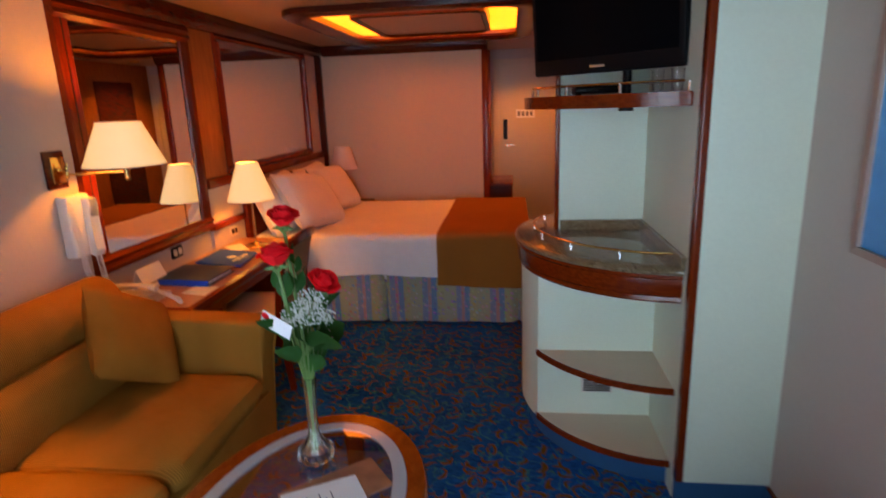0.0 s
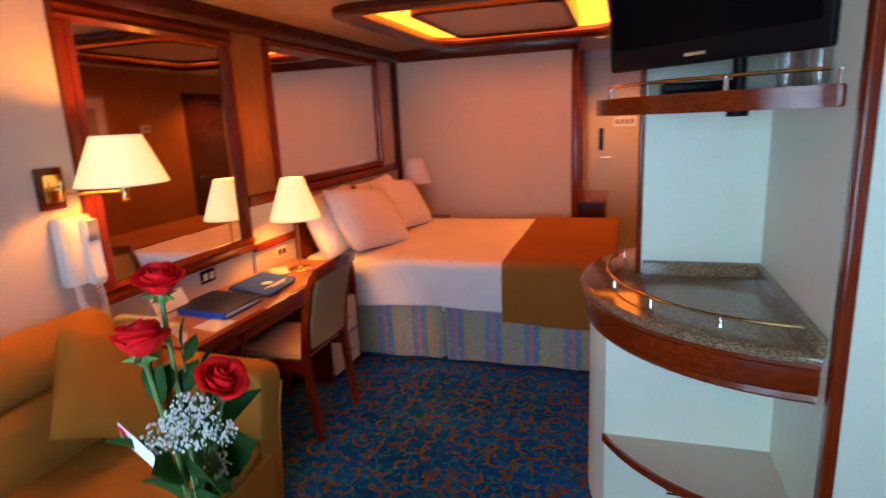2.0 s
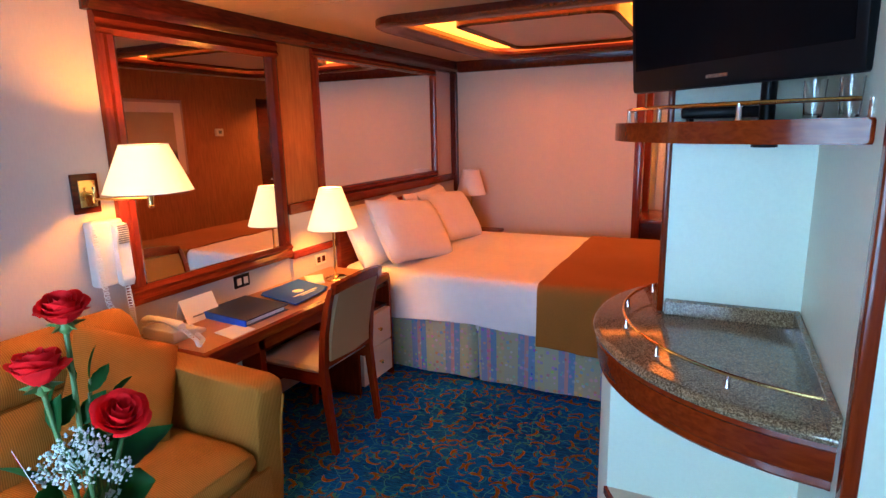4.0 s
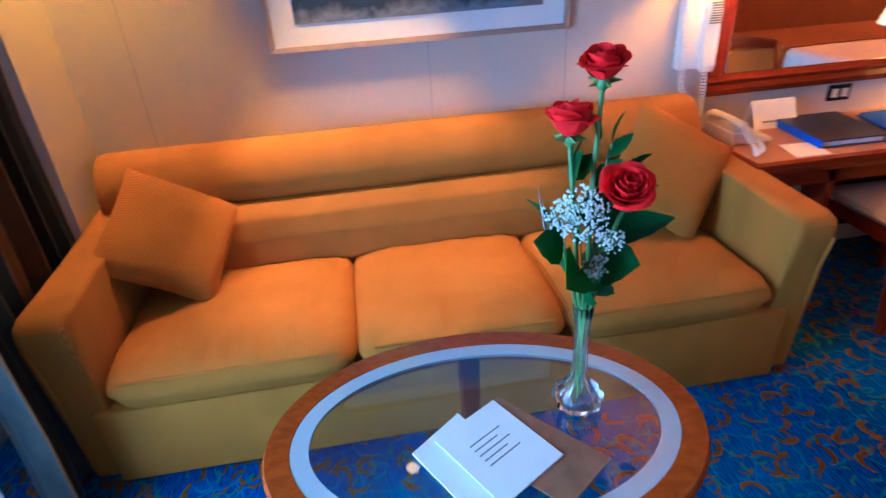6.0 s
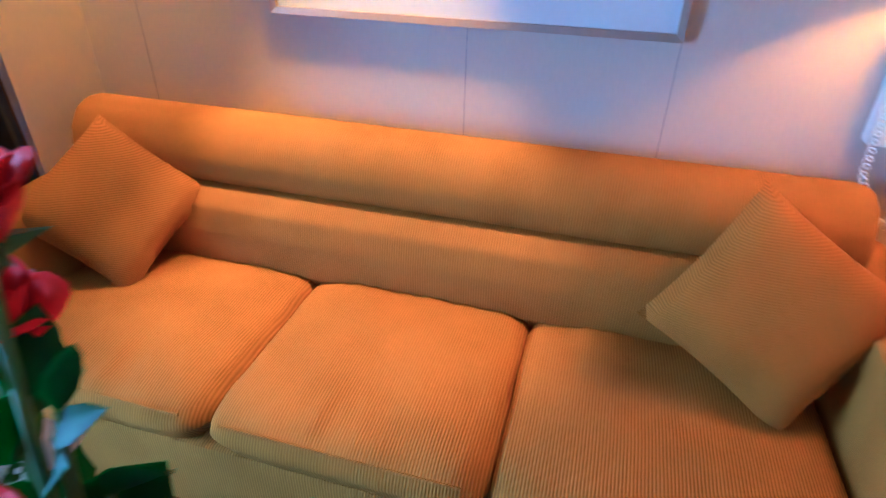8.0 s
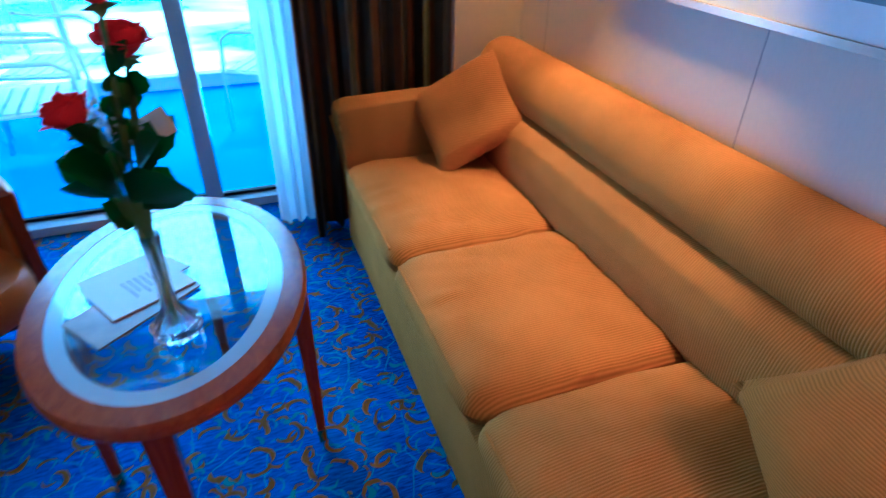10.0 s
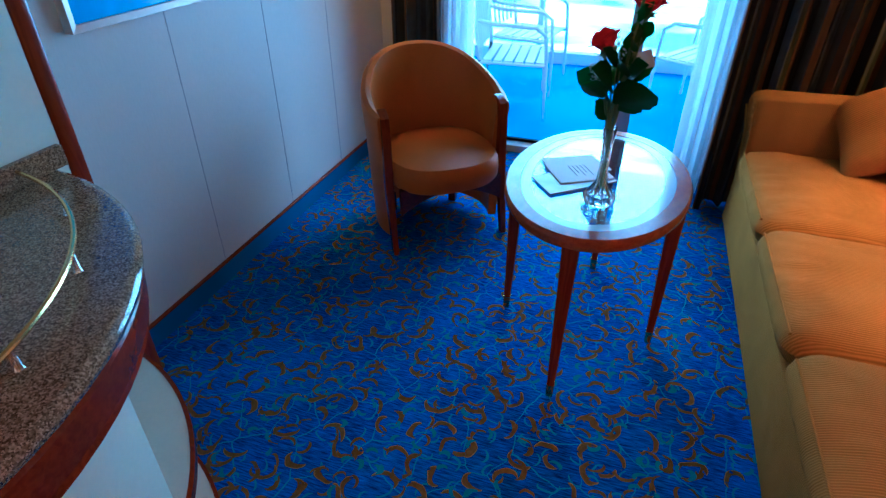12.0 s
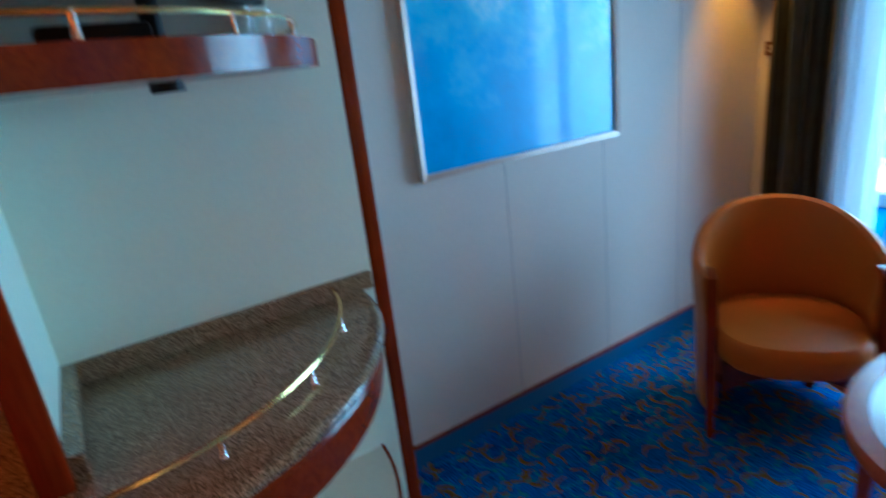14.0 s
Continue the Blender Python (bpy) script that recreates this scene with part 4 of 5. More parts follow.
outer = [(0.036, 0.0, 0.001), (0.046, 0.010, 0.003), (0.047, 0.03, 0.003), (0.028, 0.050, 0.003), (0.0155, 0.072, 0.0015), (0.0125, 0.115, 0.001), (0.0145, 0.19, 0.001), (0.019, 0.238, 0.001)]
inner = [(0.017, 0.235, 0), (0.0125, 0.19, 0), (0.0105, 0.115, 0), (0.0125, 0.072, 0), (0.023, 0.050, 0), (0.036, 0.03, 0), (0.030, 0.014, 0)]
p = part("glass_body", loft([fluted(*q) for q in outer + inner]), CRYSTAL, vase, "fluted clear crystal", True)
p.visible_shadow = False


def rose_head(t, c, r, tilt):
    """Petals wrapped round a bud, opening outwards, each a piece of its own."""
    m0 = pose(*c) @ pose(0, 0, 0, tilt[0], tilt[1], 0)
    rng = random.Random(int(c[2] * 1000))
    for ring_, (rad, hgt, flare, num) in enumerate(((0.26, 1.00, 0.02, 3), (0.44, 1.03, 0.07, 4), (0.60, 1.00, 0.16, 5), (0.74, 0.95, 0.30, 5), (0.84, 0.84, 0.46, 5))):
        for k in range(num):
            bm_ = bmesh.new()
            a = 2 * math.pi * (k + 0.5 * (ring_ % 2)) / num + rng.uniform(-0.25, 0.25)
            span = 2 * math.pi / num * rng.uniform(0.70, 0.86)
            dip, lean, seed = rng.uniform(0.90, 1.06), rng.uniform(0.7, 1.25), rng.uniform(0, 90)
            g = {}
            for i in range(9):
                for j in range(9):
                    u, v = i / 8 * 2 - 1, j / 8
                    top = hgt * dip * (1 - 0.20 * u * u)
                    ruffle = noise.noise(Vector((u * 1.8, v * 1.5, seed))) * v
                    cup = rad * (0.30 + 0.70 * math.sin(min(1, v * 1.5) * math.pi / 2))
                    rr_ = cup + lean * flare * v ** 3.5 * (1 - 0.3 * u * u) + 0.03 * abs(u) + 0.09 * ruffle
                    z = top * 1.62 * v - 0.55 * lean * flare * v ** 7 + 0.06 * ruffle
                    ang = a + u * span
                    g[i, j] = bm_.verts.new(m0 @ Vector((r * rr_ * math.cos(ang), r * rr_ * math.sin(ang), r * (z - 0.6))))
            for i in range(8):
                for j in range(8):
                    bm_.faces.new((g[i, j], g[i + 1, j], g[i + 1, j + 1], g[i, j + 1]))
            part("petal", bm_, ROSE, t, "", True)
    for k in range(5):
        cal = bmesh.new()
        a = 2 * math.pi * k / 5
        tip = m0 @ Vector((r * 0.95 * math.cos(a), r * 0.95 * math.sin(a), -r * 0.72))
        b0, b1 = [m0 @ Vector((r * 0.28 * math.cos(a + s), r * 0.28 * math.sin(a + s), -r * 0.50)) for s in (0.6, -0.6)]
        low = m0 @ Vector((0, 0, -r * 0.95))
        vs = [cal.verts.new(q) for q in (b0, tip, b1, low)]
        cal.faces.new((vs[0], vs[1], vs[2])), cal.faces.new((vs[0], vs[3], vs[1])), cal.faces.new((vs[3], vs[2], vs[1]))
        part("sepal", cal, STEM, t)


def leaf(t, base, tip, w, curl=0.2):
    b0, b1 = Vector(base), Vector(tip)
    d = b1 - b0
    side = d.cross(Vector((0, 0, 1)))
    side = side.normalized() if side.length > 1e-4 else Vector((1, 0, 0))
    up = side.cross(d).normalized()
    roll = 0.95 if int(b1.x * 1000 + b1.y * 1000) % 2 else -0.75
    side, up = side * math.cos(roll) + up * math.sin(roll), up * math.cos(roll) - side * math.sin(roll)
    bm_ = bmesh.new()
    top, bot = [], []
    n = 9
    for layer, off in ((top, 0.0006), (bot, -0.0006)):
        for i in range(n):
            u = i / (n - 1)
            wd = w * (math.sin(math.pi * u ** 0.8) ** 0.8 if 0 < u < 1 else 0.02) * (1 + 0.06 * (-1) ** i)
            c = b0 + d * u + up * (curl * d.length * (u - u * u) + off)
            layer.append([bm_.verts.new(c + side * wd * s + up * (abs(s) * wd * 0.25)) for s in (-1, -0.5, 0, 0.5, 1)])
    for layer in (top, bot):
        for i in range(n - 1):
            for j in range(4):
                bm_.faces.new((layer[i][j], layer[i][j + 1], layer[i + 1][j + 1], layer[i + 1][j]))
    part("leaf", bm_, LEAF, t, "", True)


roses = (((1.388, 1.757, 1.284), 0.031, (6, 8)), ((1.379, 1.712, 1.200), 0.034, (-4, -4)), ((1.466, 1.774, 1.114), 0.033, (8, 32)))
for c, r_, tilt in roses:
    t = thing("rose", (VX, VY, TT + 0.02), "long-stemmed red rose standing in the crystal vase", "rose", "roses in the vase")
    rose_head(t, c, r_, tilt)
    mid = Vector((VX, VY, TT + 0.2)).lerp(Vector(c), 0.5) + Vector((0.004, -0.006, 0))
    off = {0.031: (0.006, 0.003), 0.034: (-0.003, -0.006), 0.033: (-0.004, 0.006)}[r_]
    part("bud_base", lathe(c[0], c[1], [(0.004, c[2] - r_ * 1.15), (0.010, c[2] - r_ * 0.95), (0.012, c[2] - r_ * 0.7), (0.009, c[2] - r_ * 0.5)], 12), STEM, t, "pale green bud base", True)
    part("stem", tube([(VX - off[0] * 1.5, VY - off[1] * 1.5, TT + 0.025), (VX + off[0], VY + off[1], TT + 0.21), mid, (c[0], c[1], c[2] - r_ * 0.7)], 0.0042, 8), STEM, t, "", True)
    z = TT + 0.2
    q = Vector((VX, VY, z))
    for k, (f, ang, ln) in enumerate(((0.42, c[2] * 97, 0.045), (0.58, c[2] * 97 + 2.4, 0.042), (0.74, c[2] * 97 + 4.4, 0.03))):
        bse = Vector((VX, VY, TT + 0.2)).lerp(Vector(c), f)
        leaf(t, bse, bse + Vector((ln * math.cos(ang), ln * math.sin(ang), 0.045)), 0.017)
green = thing("foliage_sprig", (VX, VY, TT + 0.05), "dark green leaves round the roses in the vase", "leaves")
for b0, b1, w in (
        ((1.425, 1.762, 0.955), (1.318, 1.880, 1.020), 0.042), ((1.435, 1.712, 0.975), (1.542, 1.655, 1.000), 0.033),
        ((1.435, 1.765, 1.000), (1.487, 1.848, 1.066), 0.037), ((1.420, 1.775, 1.045), (1.421, 1.852, 1.093), 0.027),
        ((1.402, 1.795, 1.105), (1.400, 1.846, 1.141), 0.014), ((1.402, 1.768, 1.145), (1.396, 1.812, 1.178), 0.009),
        ((1.398, 1.775, 1.165), (1.390, 1.798, 1.215), 0.008), ((1.402, 1.700, 1.000), (1.338, 1.652, 1.060), 0.026),
        ((1.430, 1.740, 0.905), (1.472, 1.752, 0.955), 0.024), ((1.428, 1.728, 0.895), (1.466, 1.712, 0.950), 0.024),
        ((1.388, 1.718, 1.095), (1.398, 1.728, 1.160), 0.018), ((1.382, 1.716, 1.120), (1.362, 1.742, 1.165), 0.015),
        ((1.400, 1.750, 1.010), (1.352, 1.785, 1.070), 0.034), ((1.450, 1.720, 0.970), (1.508, 1.700, 1.010), 0.026),
        ((1.450, 1.755, 0.965), (1.512, 1.785, 1.005), 0.034), ((1.410, 1.755, 0.935), (1.360, 1.800, 0.985), 0.036),
        ((1.410, 1.710, 0.930), (1.365, 1.680, 0.975), 0.034), ((1.430, 1.690, 1.000), (1.440, 1.635, 1.030), 0.026),
        ((1.430, 1.780, 1.060), (1.470, 1.815, 1.110), 0.020)):
    part("stalk", tube([(VX, VY, TT + 0.18), b0], 0.0022, 6), STEM, green)
    leaf(green, b0, b1, w * 1.22, 0.2)
gyp = thing("baby_breath", (VX, VY, TT + 0.1), "sprays of tiny white blossoms among the roses", "flowers")
rng = random.Random(5)
bl, st = bmesh.new(), bmesh.new()
for cx, cy, cz, rad, num in ((1.452, 1.708, 1.075, 0.046, 300), (1.478, 1.748, 1.035, 0.024, 60), (1.478, 1.728, 0.990, 0.022, 60), (1.415, 1.690, 1.055, 0.032, 80)):
    for k in range(num):
        d = Vector((rng.gauss(0, 1), rng.gauss(0, 1), rng.gauss(0, 1))).normalized() * rad * rng.random() ** 0.4
        c = Vector((cx, cy, cz)) + d
        bmesh.ops.create_icosphere(bl, subdivisions=1, radius=rng.uniform(0.0022, 0.0042), matrix=Matrix.Translation(c)) if k < 3 else None
        s = rng.uniform(0.002, 0.004)
        vs = [bl.verts.new(c + Vector(q) * s) for q in ((1, 0, 0), (-1, 0, 0), (0, 1, 0), (0, -1, 0), (0, 0, 1), (0, 0, -1))]
        for i, j in ((0, 2), (2, 1), (1, 3), (3, 0)):
            bl.faces.new((vs[i], vs[j], vs[4])), bl.faces.new((vs[j], vs[i], vs[5]))
    for k in range(9):
        d = Vector((rng.gauss(0, 1), rng.gauss(0, 1), rng.gauss(0.4, 1))).normalized() * rad * 0.8
        tube([(VX, VY, TT + 0.22), (cx, cy, cz - rad * 0.6), Vector((cx, cy, cz)) + d], 0.0009, 4, bm=st)
tagged(part("blossoms", bl, BLOSSOM, gyp, "tiny white blossoms"), kind="stuff")
tagged(part("thin_stalks", st, STEM, gyp), kind="stuff")
CARD = (1.380, 1.672, 1.045)
card = thing("gift_card", CARD, "small white gift card tucked in the roses", "card")
cm = look(CARD, (1.60, 2.40, 1.25), -28)
part("card_sheet", loft([[cm @ Vector((x, y, z)) for x, y in ((-0.042, -0.024), (0.042, -0.024), (0.042, 0.024), (-0.042, 0.024))] for z in (0, 0.001)]), PAPER, card)
for name_, x, y, r_, material_ in (("printed_flower", -0.032, 0.010, 0.010, ROSE), ("printed_flower", -0.022, 0.002, 0.007, ROSE), ("printed_leaf", -0.026, -0.012, 0.006, LEAF)):
    bm_ = lathe(x, y, [(r_, 0.0012), (r_, 0.0018)], 12)
    bmesh.ops.transform(bm_, matrix=cm, verts=bm_.verts)
    part(name_, bm_, material_, card)


def sheet(name, corners, z, thick, material, label, category, lines=0):
    t = thing(name, (*corners[0], z), label, category)
    part("page_block", loft([[(x, y, z) for x, y in corners], [(x, y, z + thick) for x, y in corners]]), material, t)
    a, b_, c, d = [Vector((x, y, z + thick)) for x, y in corners]
    for k in range(lines):
        f = 0.30 + 0.075 * k
        p0, p1 = a.lerp(d, f).lerp(b_.lerp(c, f), 0.25), a.lerp(d, f).lerp(b_.lerp(c, f), 0.75 - 0.12 * (k % 2))
        o = (d - a).normalized() * 0.0028
        part("print_line", loft([[p0, p1, p1 + o, p0 + o], [q + Vector((0, 0, 0.0006)) for q in (p0, p1, p1 + o, p0 + o)]]), INK, t)
    return t


TZ = TT + 0.001
sheet("magazine", [(1.375, 1.585), (1.565, 1.745), (1.645, 1.640), (1.455, 1.475)], TZ, 0.005, plain("magazine_cover", (0.20, 0.10, 0.06), 0.3, 0.8, 16, 0.0), "glossy brown magazine under white papers", "magazine")
sheet("folded_sheet", [(1.48, 1.40), (1.40, 1.50), (1.58, 1.60), (1.64, 1.49)], TZ, 0.004, PAPER, "white folded paper on the glass table", "paper")
sheet("brochure", [(1.465, 1.445), (1.385, 1.575), (1.545, 1.665), (1.625, 1.535)], TZ + 0.006, 0.003, PAPER, "white printed brochure on top of the papers", "brochure", 5)


# ---- tub armchair ----
def tub_chair(cx, cy, facing):
    t = thing("tub_armchair", (cx, cy, 0), "tan leather tub armchair with cherry wood front posts", "armchair")
    m0 = pose(cx, cy, 0, 0, 0, facing)   # local +y is the front

    def shell(a, r, z):
        return m0 @ Vector((r * 1.0 * math.sin(a), -r * math.cos(a) * 1.02, z))
    A = radians(112)
    n = 33
    loops = []
    top = [0.635 + 0.185 * (0.5 + 0.5 * math.cos(math.pi * min(1, abs(-1 + 2 * i / (n - 1)) ** 1.25))) for i in range(n)]
    for i in range(n):
        a = -A + 2 * A * i / (n - 1)
        zt = top[i]
        lp = [(0.295, 0.05), (0.305, 0.25), (0.315, 0.45), (0.330, zt - 0.030), (0.325, zt - 0.008), (0.305, zt), (0.285, zt - 0.010), (0.275, zt - 0.05), (0.262, 0.45), (0.258, 0.25), (0.258, 0.05)]
        loops.append([shell(a, r, z) for r, z in lp])
    part("back_shell", loft(loops), LEATHER, t, "rounded tan leather shell", True)
    seat = []
    for z, k in ((0.31, 0.95), (0.325, 0.99), (0.37, 1.0), (0.40, 0.985), (0.422, 0.93), (0.434, 0.7), (0.438, 0.4)):
        ring_ = []
        for i in range(32):
            a = 2 * math.pi * i / 32
            x, y = math.cos(a), math.sin(a)
            x, y = math.copysign(abs(x) ** 0.75, x) * 0.262, math.copysign(abs(y) ** 0.75, y) * 0.262 + 0.035
            ring_.append(m0 @ Vector((x * k, (y - 0.035) * k + 0.035, z)))
        seat.append(ring_)
    part("seat_cushion", loft(seat), LEATHER, t, "rounded tan leather seat", True)
    loops = []
    for i in range(17):
        x = -0.24 + 0.48 * i / 16
        lowz = 0.20 + 0.08 * (1 - (x / 0.24) ** 2)
        loops.append([m0 @ Vector((x, y, z)) for y, z in ((0.18, lowz), (0.21, lowz), (0.21, 0.32), (0.18, 0.32))])
    part("apron", loft(loops), DARKWOOD, t, "dark arched apron", True)
    for s in (-1, 1):
        ex, ey = 0.282 * math.sin(A), -0.290 * math.cos(A) * 1.02
        prof = [(0.0, ey + 0.085), (0.12, ey + 0.062), (0.28, ey + 0.030), (0.42, ey + 0.020), (0.55, ey + 0.018), (0.625, ey + 0.006), (0.648, ey - 0.03)]
        loops = []
        for z, y in prof:
            w = 0.012 + 0.006 * min(1, z / 0.3)
            loops.append([m0 @ Vector((s * (ex + 0.012) + dx, y + dy, z)) for dx, dy in ((-w, -0.016), (w, -0.016), (w, 0.016), (-w, 0.016))])
        part("front_post", loft(loops), CHERRY_V, t, "curved cherry wood front post", True)
    for s in (-1, 1):
        p_ = m0 @ Vector((0.17 * s, -0.20, 0))
        part("back_leg", box(p_.x - 0.018, p_.x + 0.018, p_.y - 0.018, p_.y + 0.018, 0.0, 0.10), DARKWOOD, t)
    return t


tub_chair(2.205, 0.995, 40)


# ---- desk under the mirror ----
DZ = 0.672
desk = thing("desk", (0.24, 3.5, 0), "cherry wood writing desk with tan top and drawers", "desk")
part("worktop", box(0.0, 0.45, 2.80, 4.23, DZ - 0.03, DZ, 0.004), DESKTOP, desk, "tan laminate desk top")
part("front_edge", prism([(0.45, DZ - 0.055), (0.468, DZ - 0.05), (0.478, DZ - 0.03), (0.474, DZ - 0.004), (0.45, DZ)], "y", 2.78, 4.23), CHERRY_Y, desk, "rounded cherry wood edge", True)
part("side_edge", box(0.0, 0.45, 2.78, 2.80, DZ - 0.055, DZ, 0.004), CHERRY_X, desk, "cherry wood edge", True)
part("front_apron", box(0.40, 0.435, 2.82, 3.88, DZ - 0.12, DZ - 0.05, 0.003), CHERRY_Y, desk)
part("side_panel", box(0.03, 0.43, 2.82, 2.845, 0.0, DZ - 0.03), CHERRY_V, desk)
part("front_panel", box(0.30, 0.315, 2.845, 3.12, 0.06, DZ - 0.12), MINT, desk, "pale laminate front panel")
part("upright", box(0.05, 0.435, 3.12, 3.155, 0.0, DZ - 0.05), CHERRY_V, desk, "", True)
# dark sheet put in for the shade under the desk
part("kneehole_shade", box(0.012, 0.02, 2.845, 3.88, 0.10, DZ - 0.03), DARKWOOD, desk, "dark panel standing in for the shade in the kneehole")
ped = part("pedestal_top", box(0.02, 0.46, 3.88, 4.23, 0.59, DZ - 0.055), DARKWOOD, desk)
part("pedestal_side", box(0.02, 0.465, 3.86, 3.88, 0.0, DZ - 0.03), CHERRY_V, desk)
part("pedestal_side", box(0.02, 0.48, 4.21, 4.23, 0.0, DZ - 0.03), CHERRY_V, desk)
# dark colour of the open slot's boards carries its shade
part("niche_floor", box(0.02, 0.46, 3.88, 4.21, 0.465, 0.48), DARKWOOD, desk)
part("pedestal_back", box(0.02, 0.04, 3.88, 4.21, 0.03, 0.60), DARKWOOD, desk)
for z0, z1 in ((0.255, 0.458), (0.045, 0.245)):
    d = part("drawer", box(0.06, 0.485, 3.884, 4.206, z0, z1, 0.004), SHELFTOP, desk, "tan laminate drawer")
    part("knob", lathe(0, 0, [(0.006, 0), (0.006, 0.012), (0.013, 0.016), (0.012, 0.024), (0.004, 0.027)], 14), BRASS, d, "round brass knob", True).matrix_parent_inverse = pose(0.485, 4.06, (z0 + z1) / 2, 0, 90, 0)


def desk_chair():
    t = thing("desk_chair", (0.50, 3.48, 0), "cherry wood desk chair with cream padded back", "chair")
    ya, yb = 3.285, 3.675
    for y in (ya, yb):
        s = 1 if y == yb else -1
        loops = []
        for x, z, w in ((0.705, 0.0, 0.014), (0.68, 0.25, 0.017), (0.665, 0.42, 0.018), (0.68, 0.60, 0.017), (0.715, 0.76, 0.015), (0.745, 0.845, 0.013)):
            loops.append([(x - w, y - w, z), (x + w, y - w, z), (x + w, y + w, z), (x - w, y + w, z)])
        part("back_post", loft(loops), CHERRY_V, t, "", True)
        part("front_leg", loft([[(0.28 - w, y - w, z), (0.28 + w, y - w, z), (0.28 + w, y + w, z), (0.28 - w, y + w, z)] for z, w in ((0.0, 0.013), (0.42, 0.019))]), CHERRY_V, t, "", True)
        part("seat_rail", box(0.28, 0.665, y - 0.011, y + 0.011, 0.355, 0.415), CHERRY_X, t)
    loops = []
    for i in range(9):
        u = i / 8 * 2 - 1
        y, bow, up = 3.48 + u * 0.20, 0.03 * (1 - u * u), 0.022 * (1 - u * u)
        loops.append([(0.735 + bow, y, 0.815 + up), (0.765 + bow, y, 0.82 + up), (0.772 + bow, y, 0.865 + up), (0.745 + bow, y, 0.868 + up)])
    part("top_rail", loft(loops), CHERRY_Y, t, "curved cherry wood top rail", True)
    part("lower_rail", box(0.655, 0.685, ya, yb, 0.44, 0.475, 0.004), CHERRY_Y, t)
    loops = []
    for i in range(11):
        v = i / 10
        z = 0.47 + 0.355 * v
        x = 0.672 + 0.072 * v ** 1.6
        k = 0.9 if i in (0, 10) else 1
        loops.append([(x - 0.012 * k, ya + 0.018, z), (x + 0.012 + 0.006, ya + 0.03, z), (x + 0.014 + 0.022, 3.48, z), (x + 0.012 + 0.006, yb - 0.03, z), (x - 0.012 * k, yb - 0.018, z), (x + 0.0, 3.48, z)])
    part("back_pad", loft(loops), plain("cream_chair_fabric", (0.35, 0.21, 0.085), 0.9, 0.06, 200, 0.3), t, "cream upholstered back", True)
    part("seat", softbox(0.27, 0.66, ya - 0.015, yb + 0.015, 0.41, 0.455, 0.018, 0.012, 0.04), SHELFTOP, t, "padded seat", True)
    part("front_rail", box(0.272, 0.292, ya, yb, 0.355, 0.415), CHERRY_Y, t)


desk_chair()


def shade(t, x, y, z0, z1, r0, r1, material):
    bm_ = loft([circle(x, y, z0, r0, n=40), circle(x, y, z1, r1, n=40), circle(x, y, z1, r1 - 0.003, n=40), circle(x, y, z0, r0 - 0.003, n=40), circle(x, y, z0, r0, n=40)], caps=False)
    s = part("shade", bm_, material, t, "pleated cream shade" + (", glowing" if material is SHADE_LIT else ""), True)
    for z, r_ in ((z0, r0), (z1, r1)):
        part("shade_rim", tube([(x + r_ * math.cos(a), y + r_ * math.sin(a), z) for a in np.linspace(0, 2 * math.pi, 37)], 0.0022, 6), SHADE_OFF, s)


wl = thing("wall_lamp", (0.0, 2.70, 1.30), "brass swing-arm wall lamp with glowing cream shade", "wall lamp")
part("back_plate", box(0.0, 0.014, 2.655, 2.765, 1.265, 1.425, 0.004), DARKWOOD, wl, "wood back plate", True)
part("brass_plate", box(0.014, 0.026, 2.675, 2.745, 1.29, 1.40, 0.004), BRASS, wl, "", True)
part("bracket", tube([(0.026, 2.71, 1.345), (0.06, 2.71, 1.345), (0.062, 2.71, 1.31), (0.062, 2.71, 1.375)], 0.007), BRASS, wl, "", True)
part("swing_arm", tube([(0.062, 2.71, 1.325), (0.16, 2.735, 1.325), (0.27, 2.80, 1.325)], 0.0055), BRASS, wl, "", True)
part("socket", lathe(0.27, 2.80, [(0.006, 1.285), (0.014, 1.295), (0.010, 1.31), (0.015, 1.33), (0.015, 1.385)], 16), BRASS, wl, "", True)
part("bulb", lathe(0.27, 2.80, [(0.012, 1.385), (0.022, 1.41), (0.026, 1.43), (0.004, 1.442)], 16), IVORY, wl, "", True)
shade(wl, 0.27, 2.80, 1.352, 1.535, 0.165, 0.088, SHADE_LIT)
wl.location = (0.0, 2.68, 1.282)


def table_lamp(name, x, y, z, z0, z1, r0, r1, lit, label):
    t = thing(name, (x, y, z), label, "table lamp")
    part("base", lathe(x, y, [(0.075, z), (0.076, z + 0.008), (0.06, z + 0.016), (0.018, z + 0.022), (0.010, z + 0.04)], 28), BRASS, t, "round brass foot", True)
    part("stem", lathe(x, y, [(0.008, z + 0.03), (0.007, z0 - 0.02), (0.014, z0 - 0.01), (0.014, z0 + 0.04)], 14), BRASS, t, "", True)
    part("bulb", lathe(x, y, [(0.012, z0 + 0.04), (0.025, z0 + 0.075), (0.004, z0 + 0.10)], 14), IVORY, t, "", True)
    shade(t, x, y, z0, z1, r0, r1, SHADE_LIT if lit else SHADE_OFF)
    return t


table_lamp("desk_lamp", 0.25, 3.98, DZ, 0.985, 1.225, 0.148, 0.066, True, "brass desk lamp with glowing cream shade")
table_lamp("bedside_lamp", 0.27, 6.06, 0.62, 0.955, 1.175, 0.135, 0.075, False, "bedside lamp with unlit cream shade")

